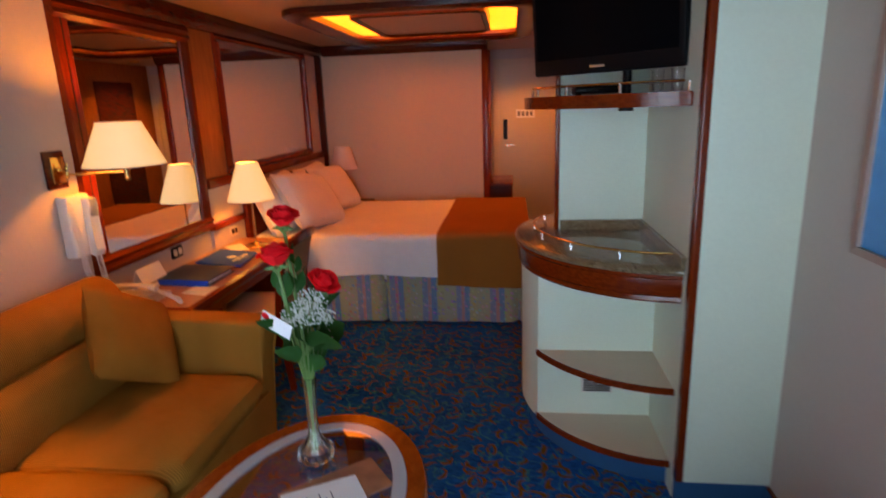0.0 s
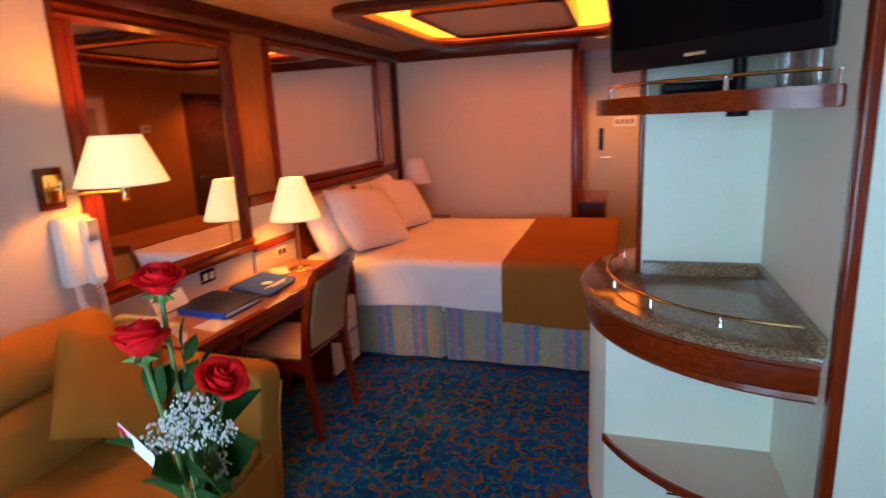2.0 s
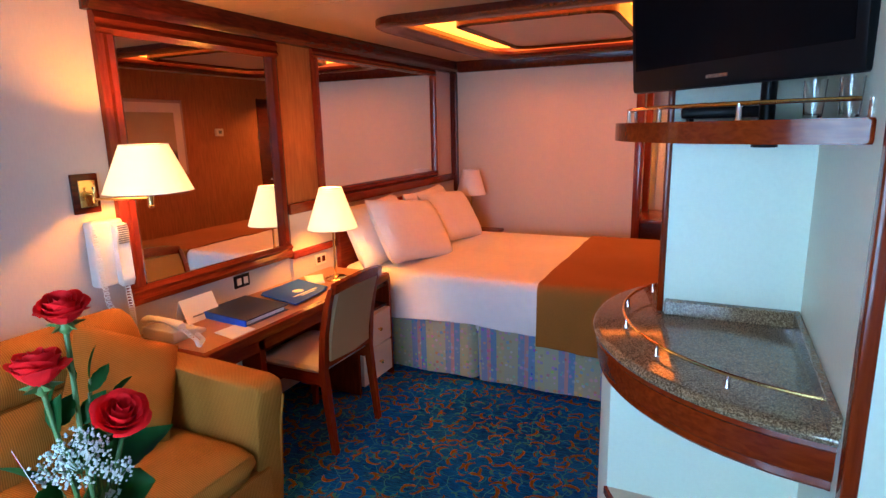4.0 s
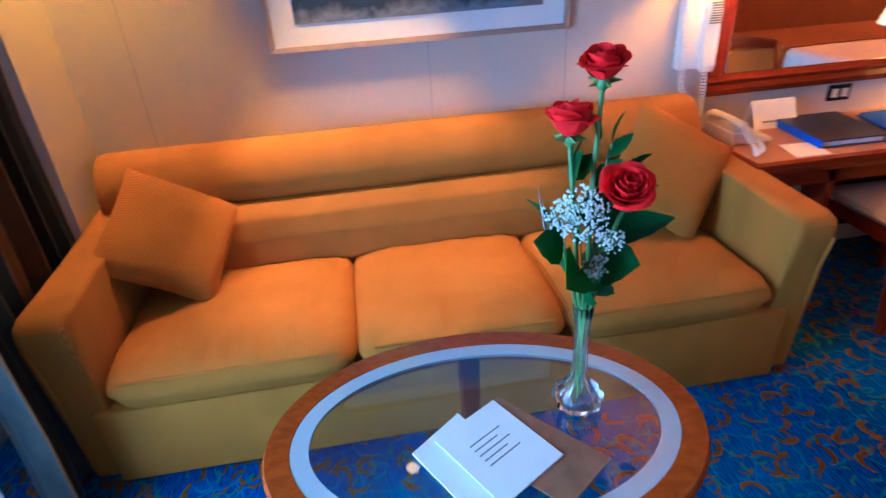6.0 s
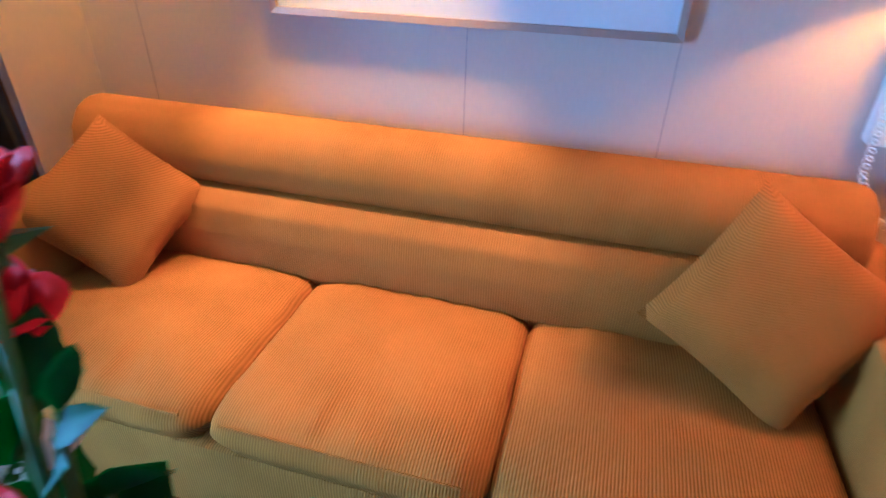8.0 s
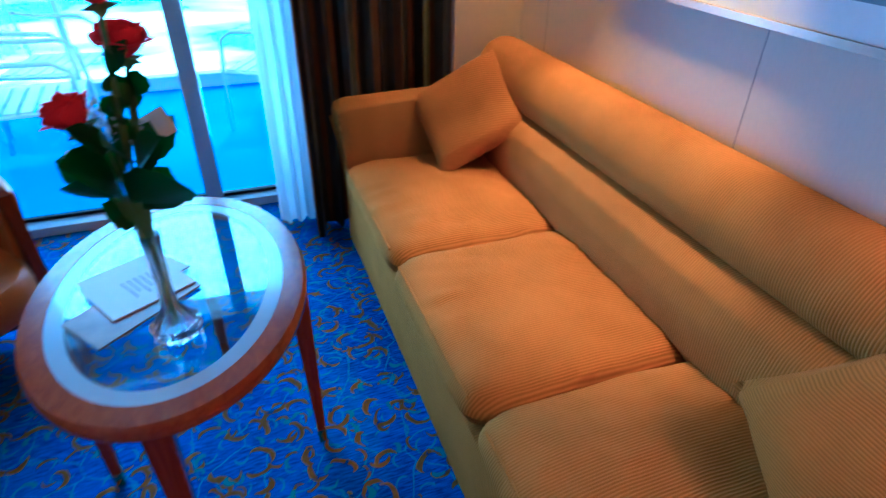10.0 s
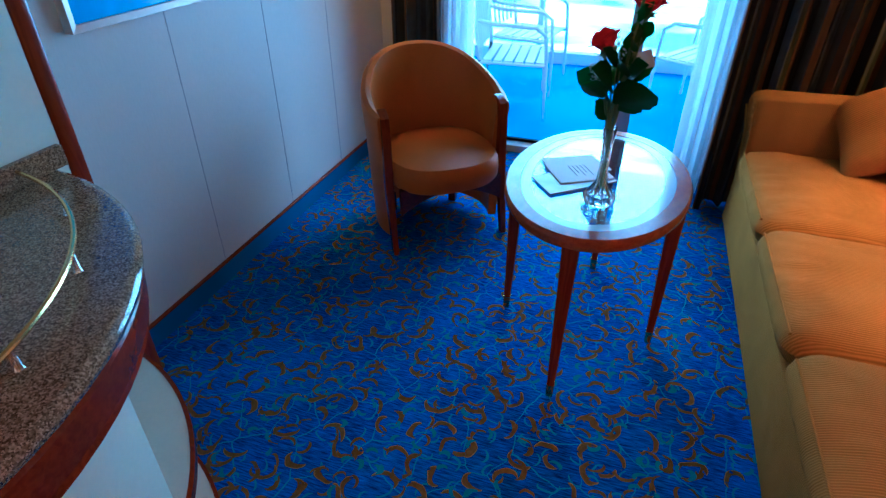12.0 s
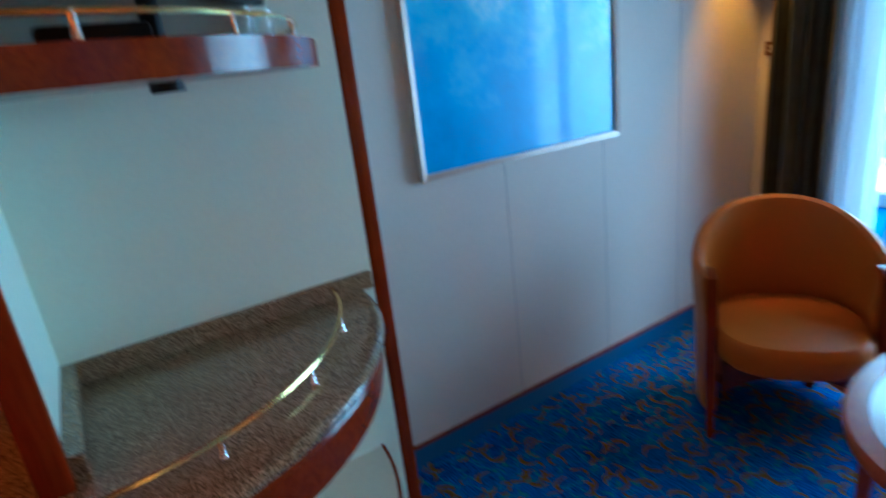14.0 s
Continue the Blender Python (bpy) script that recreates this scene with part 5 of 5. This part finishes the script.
ph = thing("wall_handset", (0.0, 2.73, 0.95), "white wall handset with grille and coiled cord", "handset")
part("body", box(0.0, 0.055, 2.66, 2.80, 0.96, 1.235, 0.012, 3), WHITEP, ph, "", True)
part("receiver", prism([(0.055, 0.96), (0.085, 0.95), (0.098, 0.98), (0.085, 1.03), (0.082, 1.13), (0.096, 1.18), (0.088, 1.215), (0.055, 1.22)], "y", 2.74, 2.795, bevel=0.006), WHITEP, ph, "", True)
for k in range(9):
    for y in (2.746, 2.769):
        part("grille_slot", box(0.088, 0.0975, y, y + 0.020, 1.135 + k * 0.009, 1.1395 + k * 0.009), INK, ph)


def coil(pts, r, turns, name, t, wire=0.0022):
    vs = [Vector(p) for p in pts]
    seg = len(vs) - 1
    out = []
    for i in range(turns * 8 + 1):
        u = i / (turns * 8) * seg
        k = min(int(u), seg - 1)
        c = vs[k].lerp(vs[k + 1], u - k)
        a = 2 * math.pi * i / 8
        out.append(c + Vector((r * math.cos(a), 0.6 * r * math.cos(a), r * math.sin(a))))
    part(name, tube(out, wire, 5), WHITEP, t, "", True)


coil([(0.06, 2.665, 1.20), (0.09, 2.655, 1.05), (0.09, 2.665, 0.90), (0.10, 2.715, 0.80), (0.10, 2.755, 0.785), (0.085, 2.765, 0.86), (0.075, 2.765, 0.955)], 0.010, 46, "cord", ph)
ph.location = (0.0, 2.73, 0.93)
tel = thing("desk_telephone", (0.24, 2.95, DZ), "ivory desk telephone with its handset across the front", "telephone")
part("body", prism([(2.885, DZ), (3.06, DZ), (3.06, DZ + 0.018), (2.95, DZ + 0.048), (2.885, DZ + 0.052)], "x", 0.10, 0.30, bevel=0.006), IVORY, tel, "", True)
loops = []
for k in range(15):
    u = k / 14
    bulge = abs(2 * u - 1) ** 2.2
    cz, hw, hh = DZ + 0.088 - 0.016 * bulge, 0.019 + 0.009 * bulge, 0.011 + 0.012 * bulge
    if k in (0, 14):
        hw, hh = hw * 0.7, hh * 0.7
    loops.append([(0.085 + 0.235 * u, 2.915 + hw * math.cos(a), cz + hh * math.sin(a)) for a in np.linspace(0, 2 * math.pi, 13)[:-1]])
part("receiver", loft(loops), IVORY, tel, "ivory receiver", True)
for i in range(4):
    for j in range(3):
        part("key", box(0.15 + j * 0.035, 0.175 + j * 0.035, 2.960 + i * 0.022, 2.974 + i * 0.022, DZ + 0.012, DZ + 0.048 - i * 0.006), PAPER, tel)
coil([(0.315, 2.915, DZ + 0.07), (0.42, 2.90, DZ + 0.03), (0.455, 2.88, DZ + 0.02), (0.40, 2.95, DZ + 0.014), (0.33, 2.98, DZ + 0.02)], 0.008, 26, "cord", tel)
tel.location = (0.19, 2.885, DZ)

fold = thing("blue_folder", (0.2, 3.6, DZ), "bright blue card folder on the desk", "folder")
part("cover", loft([[(x, y, z) for x, y in ((0.06, 3.55), (0.37, 3.47), (0.33, 3.79), (0.06, 3.86))] for z in (DZ + 0.001, DZ + 0.010)]), BLUECARD, fold)
part("cover", loft([[(x, y, z) for x, y in ((0.10, 3.50), (0.40, 3.43), (0.375, 3.72), (0.10, 3.80))] for z in (DZ + 0.0105, DZ + 0.018)]), BLUECARD, fold)
part("crest", lathe(0.25, 3.63, [(0.03, DZ + 0.0182), (0.03, DZ + 0.0190)], 16), PAPER, fold, "plain white crest")
part("print_line", box(0.30, 0.312, 3.53, 3.72, DZ + 0.0182, DZ + 0.019), PAPER, fold)
part("print_line", box(0.325, 0.332, 3.56, 3.68, DZ + 0.0182, DZ + 0.019), PAPER, fold)
bn = thing("navy_binder", (0.22, 3.2, DZ), "navy leather binder full of white pages", "binder")
part("page_block", loft([[(x, y, z) for x, y in ((0.08, 3.15), (0.37, 3.12), (0.375, 3.37), (0.09, 3.40))] for z in (DZ + 0.004, DZ + 0.026)]), PAPER, bn)
part("cover", loft([[(x, y, z) for x, y in ((0.06, 3.14), (0.385, 3.105), (0.39, 3.385), (0.07, 3.42))] for z in (DZ + 0.026, DZ + 0.032)]), NAVY, bn)
part("cover", loft([[(x, y, z) for x, y in ((0.06, 3.14), (0.385, 3.105), (0.39, 3.385), (0.07, 3.42))] for z in (DZ + 0.001, DZ + 0.004)]), NAVY, bn)
part("spine", loft([[(x, y, z) for x, y in ((0.055, 3.13), (0.385, 3.095), (0.385, 3.105), (0.055, 3.14))] for z in (DZ + 0.001, DZ + 0.032)]), BLUECARD, bn)
tc = thing("tent_card", (0.06, 3.08, DZ), "white folded card standing on the desk", "card")
part("front_leaf", prism([(0.10, DZ), (0.102, DZ), (0.052, DZ + 0.11), (0.05, DZ + 0.11)], "y", 3.02, 3.22), PAPER, tc)
part("back_leaf", prism([(0.012, DZ), (0.014, DZ), (0.052, DZ + 0.11), (0.05, DZ + 0.11)], "y", 3.02, 3.22), PAPER, tc)
part("print_line", prism([(0.093, DZ + 0.024), (0.0945, DZ + 0.024), (0.0905, DZ + 0.03), (0.089, DZ + 0.03)], "y", 3.06, 3.16), INK, tc)
sheet("note_pad", [(0.05, 3.93), (0.19, 3.80), (0.25, 3.87), (0.12, 4.02)], DZ + 0.001, 0.008, PAPER, "white note pad beside the desk lamp", "note pad")
sheet("desk_leaflet", [(0.30, 2.99), (0.44, 2.96), (0.44, 3.10), (0.31, 3.12)], DZ + 0.001, 0.002, PAPER, "pale leaflet on the desk corner", "leaflet")


def outlet(y, z, plate_m, x=0.0):
    t = thing("outlet", (x, y, z), "double wall socket plate above the desk", "socket", "sockets above the desk")
    part("plate", box(x, x + 0.008, y - 0.055, y + 0.055, z - 0.035, z + 0.035, 0.003), plate_m, t, "", True)
    for s in (-0.024, 0.024):
        part("insert", box(x + 0.008, x + 0.012, y + s - 0.014, y + s + 0.014, z - 0.018, z + 0.018), IVORY if plate_m is BLACK else DARKWOOD, t)


outlet(3.47, 0.765, BLACK)
outlet(4.13, 0.745, IVORY, 0.022)

# ---- bed ----
BY0, BY1, BX1, BZ = 4.30, 5.84, 2.06, 0.665
bed = thing("bed", (1.05, 5.07, 0), "double bed made up in white with patterned valance", "bed")
part("mattress", softbox(0.08, BX1 - 0.02, BY0 + 0.02, BY1 - 0.02, 0.30, BZ - 0.02, 0.05, 0.0, 0.08), LINEN, bed, "", True)


def cloth(x0, x1, y0, y1, ztop, zhem, drop_sides, wave, thick, seed):
    """A cover laid over the mattress, with soft edges, drop and a wavy hem."""
    bm_ = bmesh.new()
    prof = []
    for k in range(6):
        prof.append((-0.012 * (1 - k / 5) - 0.0, zhem + (ztop - 0.05 - zhem) * k / 5))
    for a in (30, 60, 90):
        prof.append((0.05 * (1 - math.cos(radians(a))), ztop - 0.05 + 0.05 * math.sin(radians(a))))
    nx, cols = 60, []
    for i in range(nx + 1):
        x = x0 + (x1 - x0) * i / nx
        col = []
        ripple = wave * math.sin(x * 19 + seed) + wave * 0.7 * math.sin(x * 43 + 2 * seed)
        for d, z in prof:
            f = max(0.0, (ztop - z) / (ztop - zhem))
            col.append((x, y0 + d - 0.0 + ripple * f, z + (0.010 * math.sin(x * 7 + seed) * f if z < ztop - 0.1 else 0)))
        for k in range(1, 24):
            y = y0 + 0.05 + (y1 - y0 - 0.10) * k / 24
            zz = ztop + 0.010 * noise.noise(Vector((x * 3.5, y * 3.5, seed))) + 0.004 * noise.noise(Vector((x * 14, y * 9, seed)))
            col.append((x, y, zz))
        for d, z in prof[::-1]:
            col.append((x, y1 - d, z))
        cols.append(col)
    lo = [[(x, y + (thick if j < len(cols[0]) / 2 else -thick), z - thick) for j, (x, y, z) in enumerate(c)] for c in cols]
    loft([c + l[::-1] for c, l in zip(cols, lo)], bm=bm_)
    return bm_


cover = tagged(part("duvet_cover", cloth(0.10, BX1 - 0.28, BY0 - 0.012, BY1 + 0.012, BZ, 0.375, True, 0.005, 0.006, 1.3), LINEN, smooth=True), "white bed cover with faint creases hanging over the mattress", "bed cover")
run = tagged(part("bed_runner", cloth(1.42, BX1 + 0.01, BY0 - 0.026, BY1 + 0.026, BZ + 0.012, 0.30, True, 0.004, 0.006, 4.1), RUNNER, smooth=True), "brown woven bed runner over the foot of the bed", "bed runner")
part("foot_drop", prism([(BX1 - 0.01, 0.30), (BX1 + 0.012, 0.30), (BX1 + 0.012, BZ - 0.03), (BX1 - 0.01, BZ + 0.008)], "y", BY0 - 0.02, BY1 + 0.02, bevel=0.006), RUNNER, run)


def valance(x0, x1, y, z0, z1, along):
    n = 90
    loops = []
    for k in range(5):
        z = z0 + (z1 - z0) * k / 4
        f = 1 - k / 4
        lp, bk = [], []
        for i in range(n + 1):
            u = x0 + (x1 - x0) * i / n
            pleat = sum(0.055 * math.exp(-((u - c) / 0.016) ** 2) for c in (1.03, 1.98))
            w = 0.008 * f * math.sin(u * 16) + pleat * (0.4 + 0.6 * f)
            lp.append((u, y + w, z) if along else (y - w, u, z))
            bk.append((u, y + w + 0.004, z) if along else (y - w - 0.004, u, z))
        loops.append(lp + bk[::-1])
    return loft(loops)


part("valance_side", valance(0.12, BX1 - 0.03, BY0 + 0.004, 0.02, 0.42, True), SKIRT, bed, "pleated floral stripe valance", True)
part("valance_foot", valance(BY0 + 0.012, BY1, BX1 - 0.025, 0.02, 0.42, False), SKIRT, bed, "pleated floral stripe valance", True)
for x in (0.2, 1.9):
    for y in (4.45, 5.7):
        part("leg", box(x - 0.03, x + 0.03, y - 0.03, y + 0.03, 0, 0.30), DARKWOOD, bed)


def bed_pillow(x, y, z, lean, spin, yaw_, k=1.05):
    t = thing("bed_pillow", (x, y, BZ), "plump white bed pillow leaning on the headboard", "pillow", "bed pillows")
    m0 = pose(x, y, z) @ pose(0, 0, 0, 0, 0, yaw_) @ pose(0, 0, 0, 0, 90 - lean, 0) @ pose(0, 0, 0, 0, 0, spin)
    part("pillow_body", pillow(0.44 * k, 0.66 * k, 0.18, m0, 16, 0.12), PILLOWCASE, t, "", True)


bed_pillow(0.21, 4.58, 0.865, 22, 2, 0, 1.08)
bed_pillow(0.40, 4.68, 0.865, 33, -8, -4, 1.13)
bed_pillow(0.21, 5.38, 0.865, 22, 2, 0)
bed_pillow(0.37, 5.40, 0.855, 32, -5, -3)

ns = thing("nightstand", (0.25, 6.06, 0), "cherry wood nightstand between bed and wall", "nightstand")
part("top", box(0.0, 0.52, 5.88, 6.25, 0.59, 0.62, 0.006), CHERRY_X, ns, "", True)
part("carcass", box(0.02, 0.48, 5.90, 6.24, 0.05, 0.59), CHERRY_V, ns)
part("drawer", box(0.48, 0.495, 5.91, 6.23, 0.36, 0.57, 0.003), SHELFTOP, ns)
part("plinth", box(0.03, 0.46, 5.91, 6.23, 0.0, 0.05), DARKWOOD, ns)


# ---- television corner: counter, shelves, panel ----
CX, CY = 2.62, 3.18
A0, A1 = math.pi * 1.5 - 0.035, math.pi / 2


def sector(r, z, extra=0.0):
    """Half-round outline bulging towards -x, closed along the wall."""
    return [(CX + r * math.cos(A0 + (A1 - A0) * i / 40) - 0.0, CY + r * math.sin(A0 + (A1 - A0) * i / 40), z) for i in range(41)] + [(2.557, CY + r, z), (2.557, CY - r + 0.04, z)]


def fix(loop):
    return [(min(x, 2.557), y, z) for x, y, z in loop]


cab = thing("corner_cabinet", (2.3, 3.2, 0), "half-round laminate cabinet with open shelves and granite counter", "cabinet")
part("granite_top", loft([fix(sector(r, z)) for r, z in ((0.656, 0.902), (0.664, 0.908), (0.666, 0.918), (0.660, 0.928), (0.648, 0.932))]), GRANITE, cab, "polished speckled granite counter", True)
part("wood_edge", loft([fix(sector(r, z)) for r, z in ((0.625, 0.792), (0.638, 0.792), (0.645, 0.80), (0.642, 0.815), (0.650, 0.822), (0.654, 0.86), (0.652, 0.885), (0.660, 0.893), (0.656, 0.902))]), CHERRY_X, cab, "moulded cherry wood edge band", True)
NY = 2.90
bo = [(CX + 0.632 * math.cos(a), CY + 0.632 * math.sin(a)) for a in np.linspace(math.pi + math.asin((CY - NY) / 0.632), math.pi / 2, 30)]
part("body", prism([(2.557, NY)] + bo + [(2.557, CY + 0.632)], "z", 0.10, 0.792), MINT, cab, "pale curved laminate body", True)
part("toe_kick", prism([(CX + 0.60 * math.cos(a), CY + 0.60 * math.sin(a)) for a in np.linspace(math.pi * 1.5 - 0.03, math.pi / 2, 36)], "z", 0.0, 0.10), BLUESKIRT, cab, "blue carpet toe kick")
arc = [(min(2.557, CX + 0.632 * math.cos(a)), CY + 0.632 * math.sin(a)) for a in np.linspace(math.pi + math.asin((CY - NY) / 0.632), math.pi * 1.5 - 0.03, 22)]
for z0, z1 in ((0.10, 0.122), (0.418, 0.44)):
    part("shelf", prism([(2.557, NY)] + [(x + 0.0, y) for x, y in arc], "z", z0, z1), SHELFTOP, cab, "beige laminate shelf")
    rim_o = [(min(2.557, CX + 0.642 * math.cos(a)), CY + 0.642 * math.sin(a)) for a in np.linspace(math.pi + math.asin((CY - NY) / 0.632), math.pi * 1.5 - 0.03, 22)]
    part("shelf_edge", prism(rim_o + arc[::-1], "z", z0 - 0.002, z1 + 0.001), CHERRY_X, cab, "cherry wood shelf edge", True)
v = part("vent", box(2.25, 2.39, NY - 0.008, NY, 0.235, 0.305, 0.002), IVORY, cab, "ivory air grille")
for k in range(5):
    part("slot", box(2.26, 2.38, NY - 0.010, NY - 0.007, 0.243 + k * 0.012, 0.250 + k * 0.012), BLACK, v)
part("splashback", box(2.17, 2.557, 3.185, 3.215, 0.932, 0.98, 0.003), GRANITE, cab, "granite upstand")
part("splashback", box(2.538, 2.557, 2.50, 3.185, 0.932, 0.98, 0.003), GRANITE, cab, "granite upstand")


def gallery(t, r, z, a0, a1, posts, hgt=0.032):
    pts = [(CX + r * math.cos(a), CY + r * math.sin(a), z + hgt) for a in np.linspace(a0, a1, 34)]
    part("gallery_rail", tube(pts, 0.0048, 8), BRASS, t, "thin brass gallery rail", True)
    for a in np.linspace(a0 + 0.03, a1 - 0.03, posts):
        part("rail_post", lathe(CX + r * math.cos(a), CY + r * math.sin(a), [(0.008, z), (0.0065, z + 0.004), (0.0055, z + hgt)], 10), CHROME, t, "short chrome post", True)


gallery(cab, 0.572, 0.932, math.pi * 1.5 - 0.12, math.pi * 0.86, 6)
panel = structure("wall_television_panel", box(2.165, 2.558, 3.215, 3.250, 0.933, H), MINT, "pale laminate panel behind the television", "panel")
structure("trim_panel_edge", box(2.145, 2.165, 3.205, 3.253, 0.933, H, 0.005), CHERRY_V, "cherry wood edge of the television panel", "trim", smooth=True)

sh = thing("upper_shelf", (2.3, 3.0, 1.51), "curved cherry wood shelf with a brass gallery rail", "shelf")
sl = [(min(2.557, CX + 0.62 * math.cos(a)), CY + 0.62 * math.sin(a)) for a in np.linspace(math.pi * 1.5 - 0.02, math.pi * 0.93, 36)]
part("board", prism(sl + [(2.125, 3.30), (2.557, 3.215)], "z", 1.505, 1.555, bevel=0.006), CHERRY_X, sh, "glossy curved cherry wood board", True)
gallery(sh, 0.585, 1.555, math.pi * 1.5 - 0.14, math.pi * 0.96, 5, 0.036)
bx = thing("set_top_box", (2.33, 3.0, 1.555), "flat black media box on the upper shelf", "media box")
part("case", box(2.20, 2.42, 2.93, 3.08, 1.562, 1.592, 0.008), BLACK, bx, "", True)
for x in (2.22, 2.40):
    part("foot", lathe(x, 2.96, [(0.008, 1.555), (0.008, 1.563)], 10), BLACK, bx)
    part("foot", lathe(x, 3.05, [(0.008, 1.555), (0.008, 1.563)], 10), BLACK, bx)
for x, y in ((2.475, 2.72), (2.53, 2.66)):
    gl = thing("drinking_glass", (x, y, 1.555), "small clear drinking glass on the upper shelf", "glass", "glasses on the shelf")
    p = part("tumbler", lathe(x, y, [(0.018, 1.556), (0.020, 1.59), (0.022, 1.635), (0.0205, 1.635), (0.0185, 1.59), (0.016, 1.562)], 20), CRYSTAL, gl, "", True)

tv = thing("television", (2.32, 2.86, 1.555), "black flat television on a post over the corner shelf", "television")
TVM = pose(2.30, 2.86, 1.885, 0, 0, -45) @ pose(0, 0, 0, 4, 0, 0)


def tbox(x0, x1, y0, y1, z0, z1, bev):
    bm_ = box(x0, x1, y0, y1, z0, z1, bev)
    bmesh.ops.transform(bm_, matrix=TVM, verts=bm_.verts)
    return bm_


part("housing", tbox(-0.38, 0.33, 0.0, 0.04, -0.245, 0.225, 0.012), BLACK, tv, "black glossy housing", True)
part("rear_bulge", tbox(-0.20, 0.14, 0.04, 0.085, -0.18, 0.15, 0.02), BLACK, tv, "", True)
part("screen", tbox(-0.355, 0.305, -0.003, 0.002, -0.18, 0.20, 0.0), SCREEN, tv, "dark switched-off screen")
part("maker_mark", tbox(-0.075, -0.005, -0.004, 0.0, -0.222, -0.213, 0.0), CHROME, tv, "small plain silver bar")
part("stand_post", lathe(2.40, 2.90, [(0.018, 1.52), (0.018, 1.80)], 16), BLACK, tv, "black stand post", True)
part("stand_foot", lathe(2.40, 2.90, [(0.03, 1.488), (0.03, 1.505)], 16), BLACK, tv, "", True)

# ---- entrance passage ----
dr = tagged(new("door_1"), "cream cabin entrance door with dark lock and notice", "door", kind="structure")
part("door_leaf", box(1.80, 2.52, YD - 0.035, YD, 0.01, 1.97, 0.003), DOORCREAM, dr)
for x0, x1, z0, z1 in ((1.74, 1.80, 0, 2.03), (2.52, 2.58, 0, 2.03)):
    part("door_frame", box(x0, x1, YD - 0.05, YD, z0, z1, 0.004), DOORCREAM, dr)
part("door_frame", box(1.80, 2.52, YD - 0.05, YD, 1.97, 2.03, 0.004), DOORCREAM, dr)
part("lock_plate", box(1.85, 1.90, YD - 0.05, YD - 0.035, 1.12, 1.35, 0.004), BLACK, dr, "dark lock plate")
part("door_handle", tube([(1.875, YD - 0.05, 1.05), (1.875, YD - 0.09, 1.05), (1.98, YD - 0.09, 1.05)], 0.009), CHROME, dr, "chrome lever handle", True)
part("notice", box(2.0, 2.22, YD - 0.038, YD - 0.035, 1.36, 1.46), PAPER, dr, "pale notice")
for k in range(4):
    part("print_line", box(2.02 + k * 0.048, 2.05 + k * 0.048, YD - 0.040, YD - 0.038, 1.385, 1.435), INK, dr)
structure("trim_hall", box(1.66, 1.72, 6.95, 7.02, 0.72, 2.10, 0.006), CHERRY_V, "cherry wood upright in the passage", "trim")
hc = thing("passage_cabinet", (1.79, 6.75, 0), "low dark wood cabinet in the entrance passage", "cabinet")
part("top", box(1.66, 1.96, 6.40, 7.10, 0.70, 0.73, 0.005), CHERRY_Y, hc, "", True)
part("carcass", box(1.67, 1.94, 6.42, 7.08, 0.06, 0.70), DARKWOOD, hc)
part("door_leaf", box(1.94, 1.955, 6.44, 7.06, 0.08, 0.68, 0.003), CHERRY_V, hc)
part("plinth", box(1.67, 1.92, 6.43, 7.07, 0.0, 0.06), DARKWOOD, hc)
bd = tagged(new("door_2"), "dark wood bathroom door in the closet wall", "door", kind="structure")
part("door_leaf", box(XC - 0.012, XC, 6.45, 7.10, 0.01, 1.93, 0.003), DARKWOOD, bd)
part("door_handle", tube([(XC - 0.012, 6.52, 1.0), (XC - 0.06, 6.52, 1.0), (XC - 0.06, 6.62, 1.0)], 0.008), CHROME, bd, "", True)
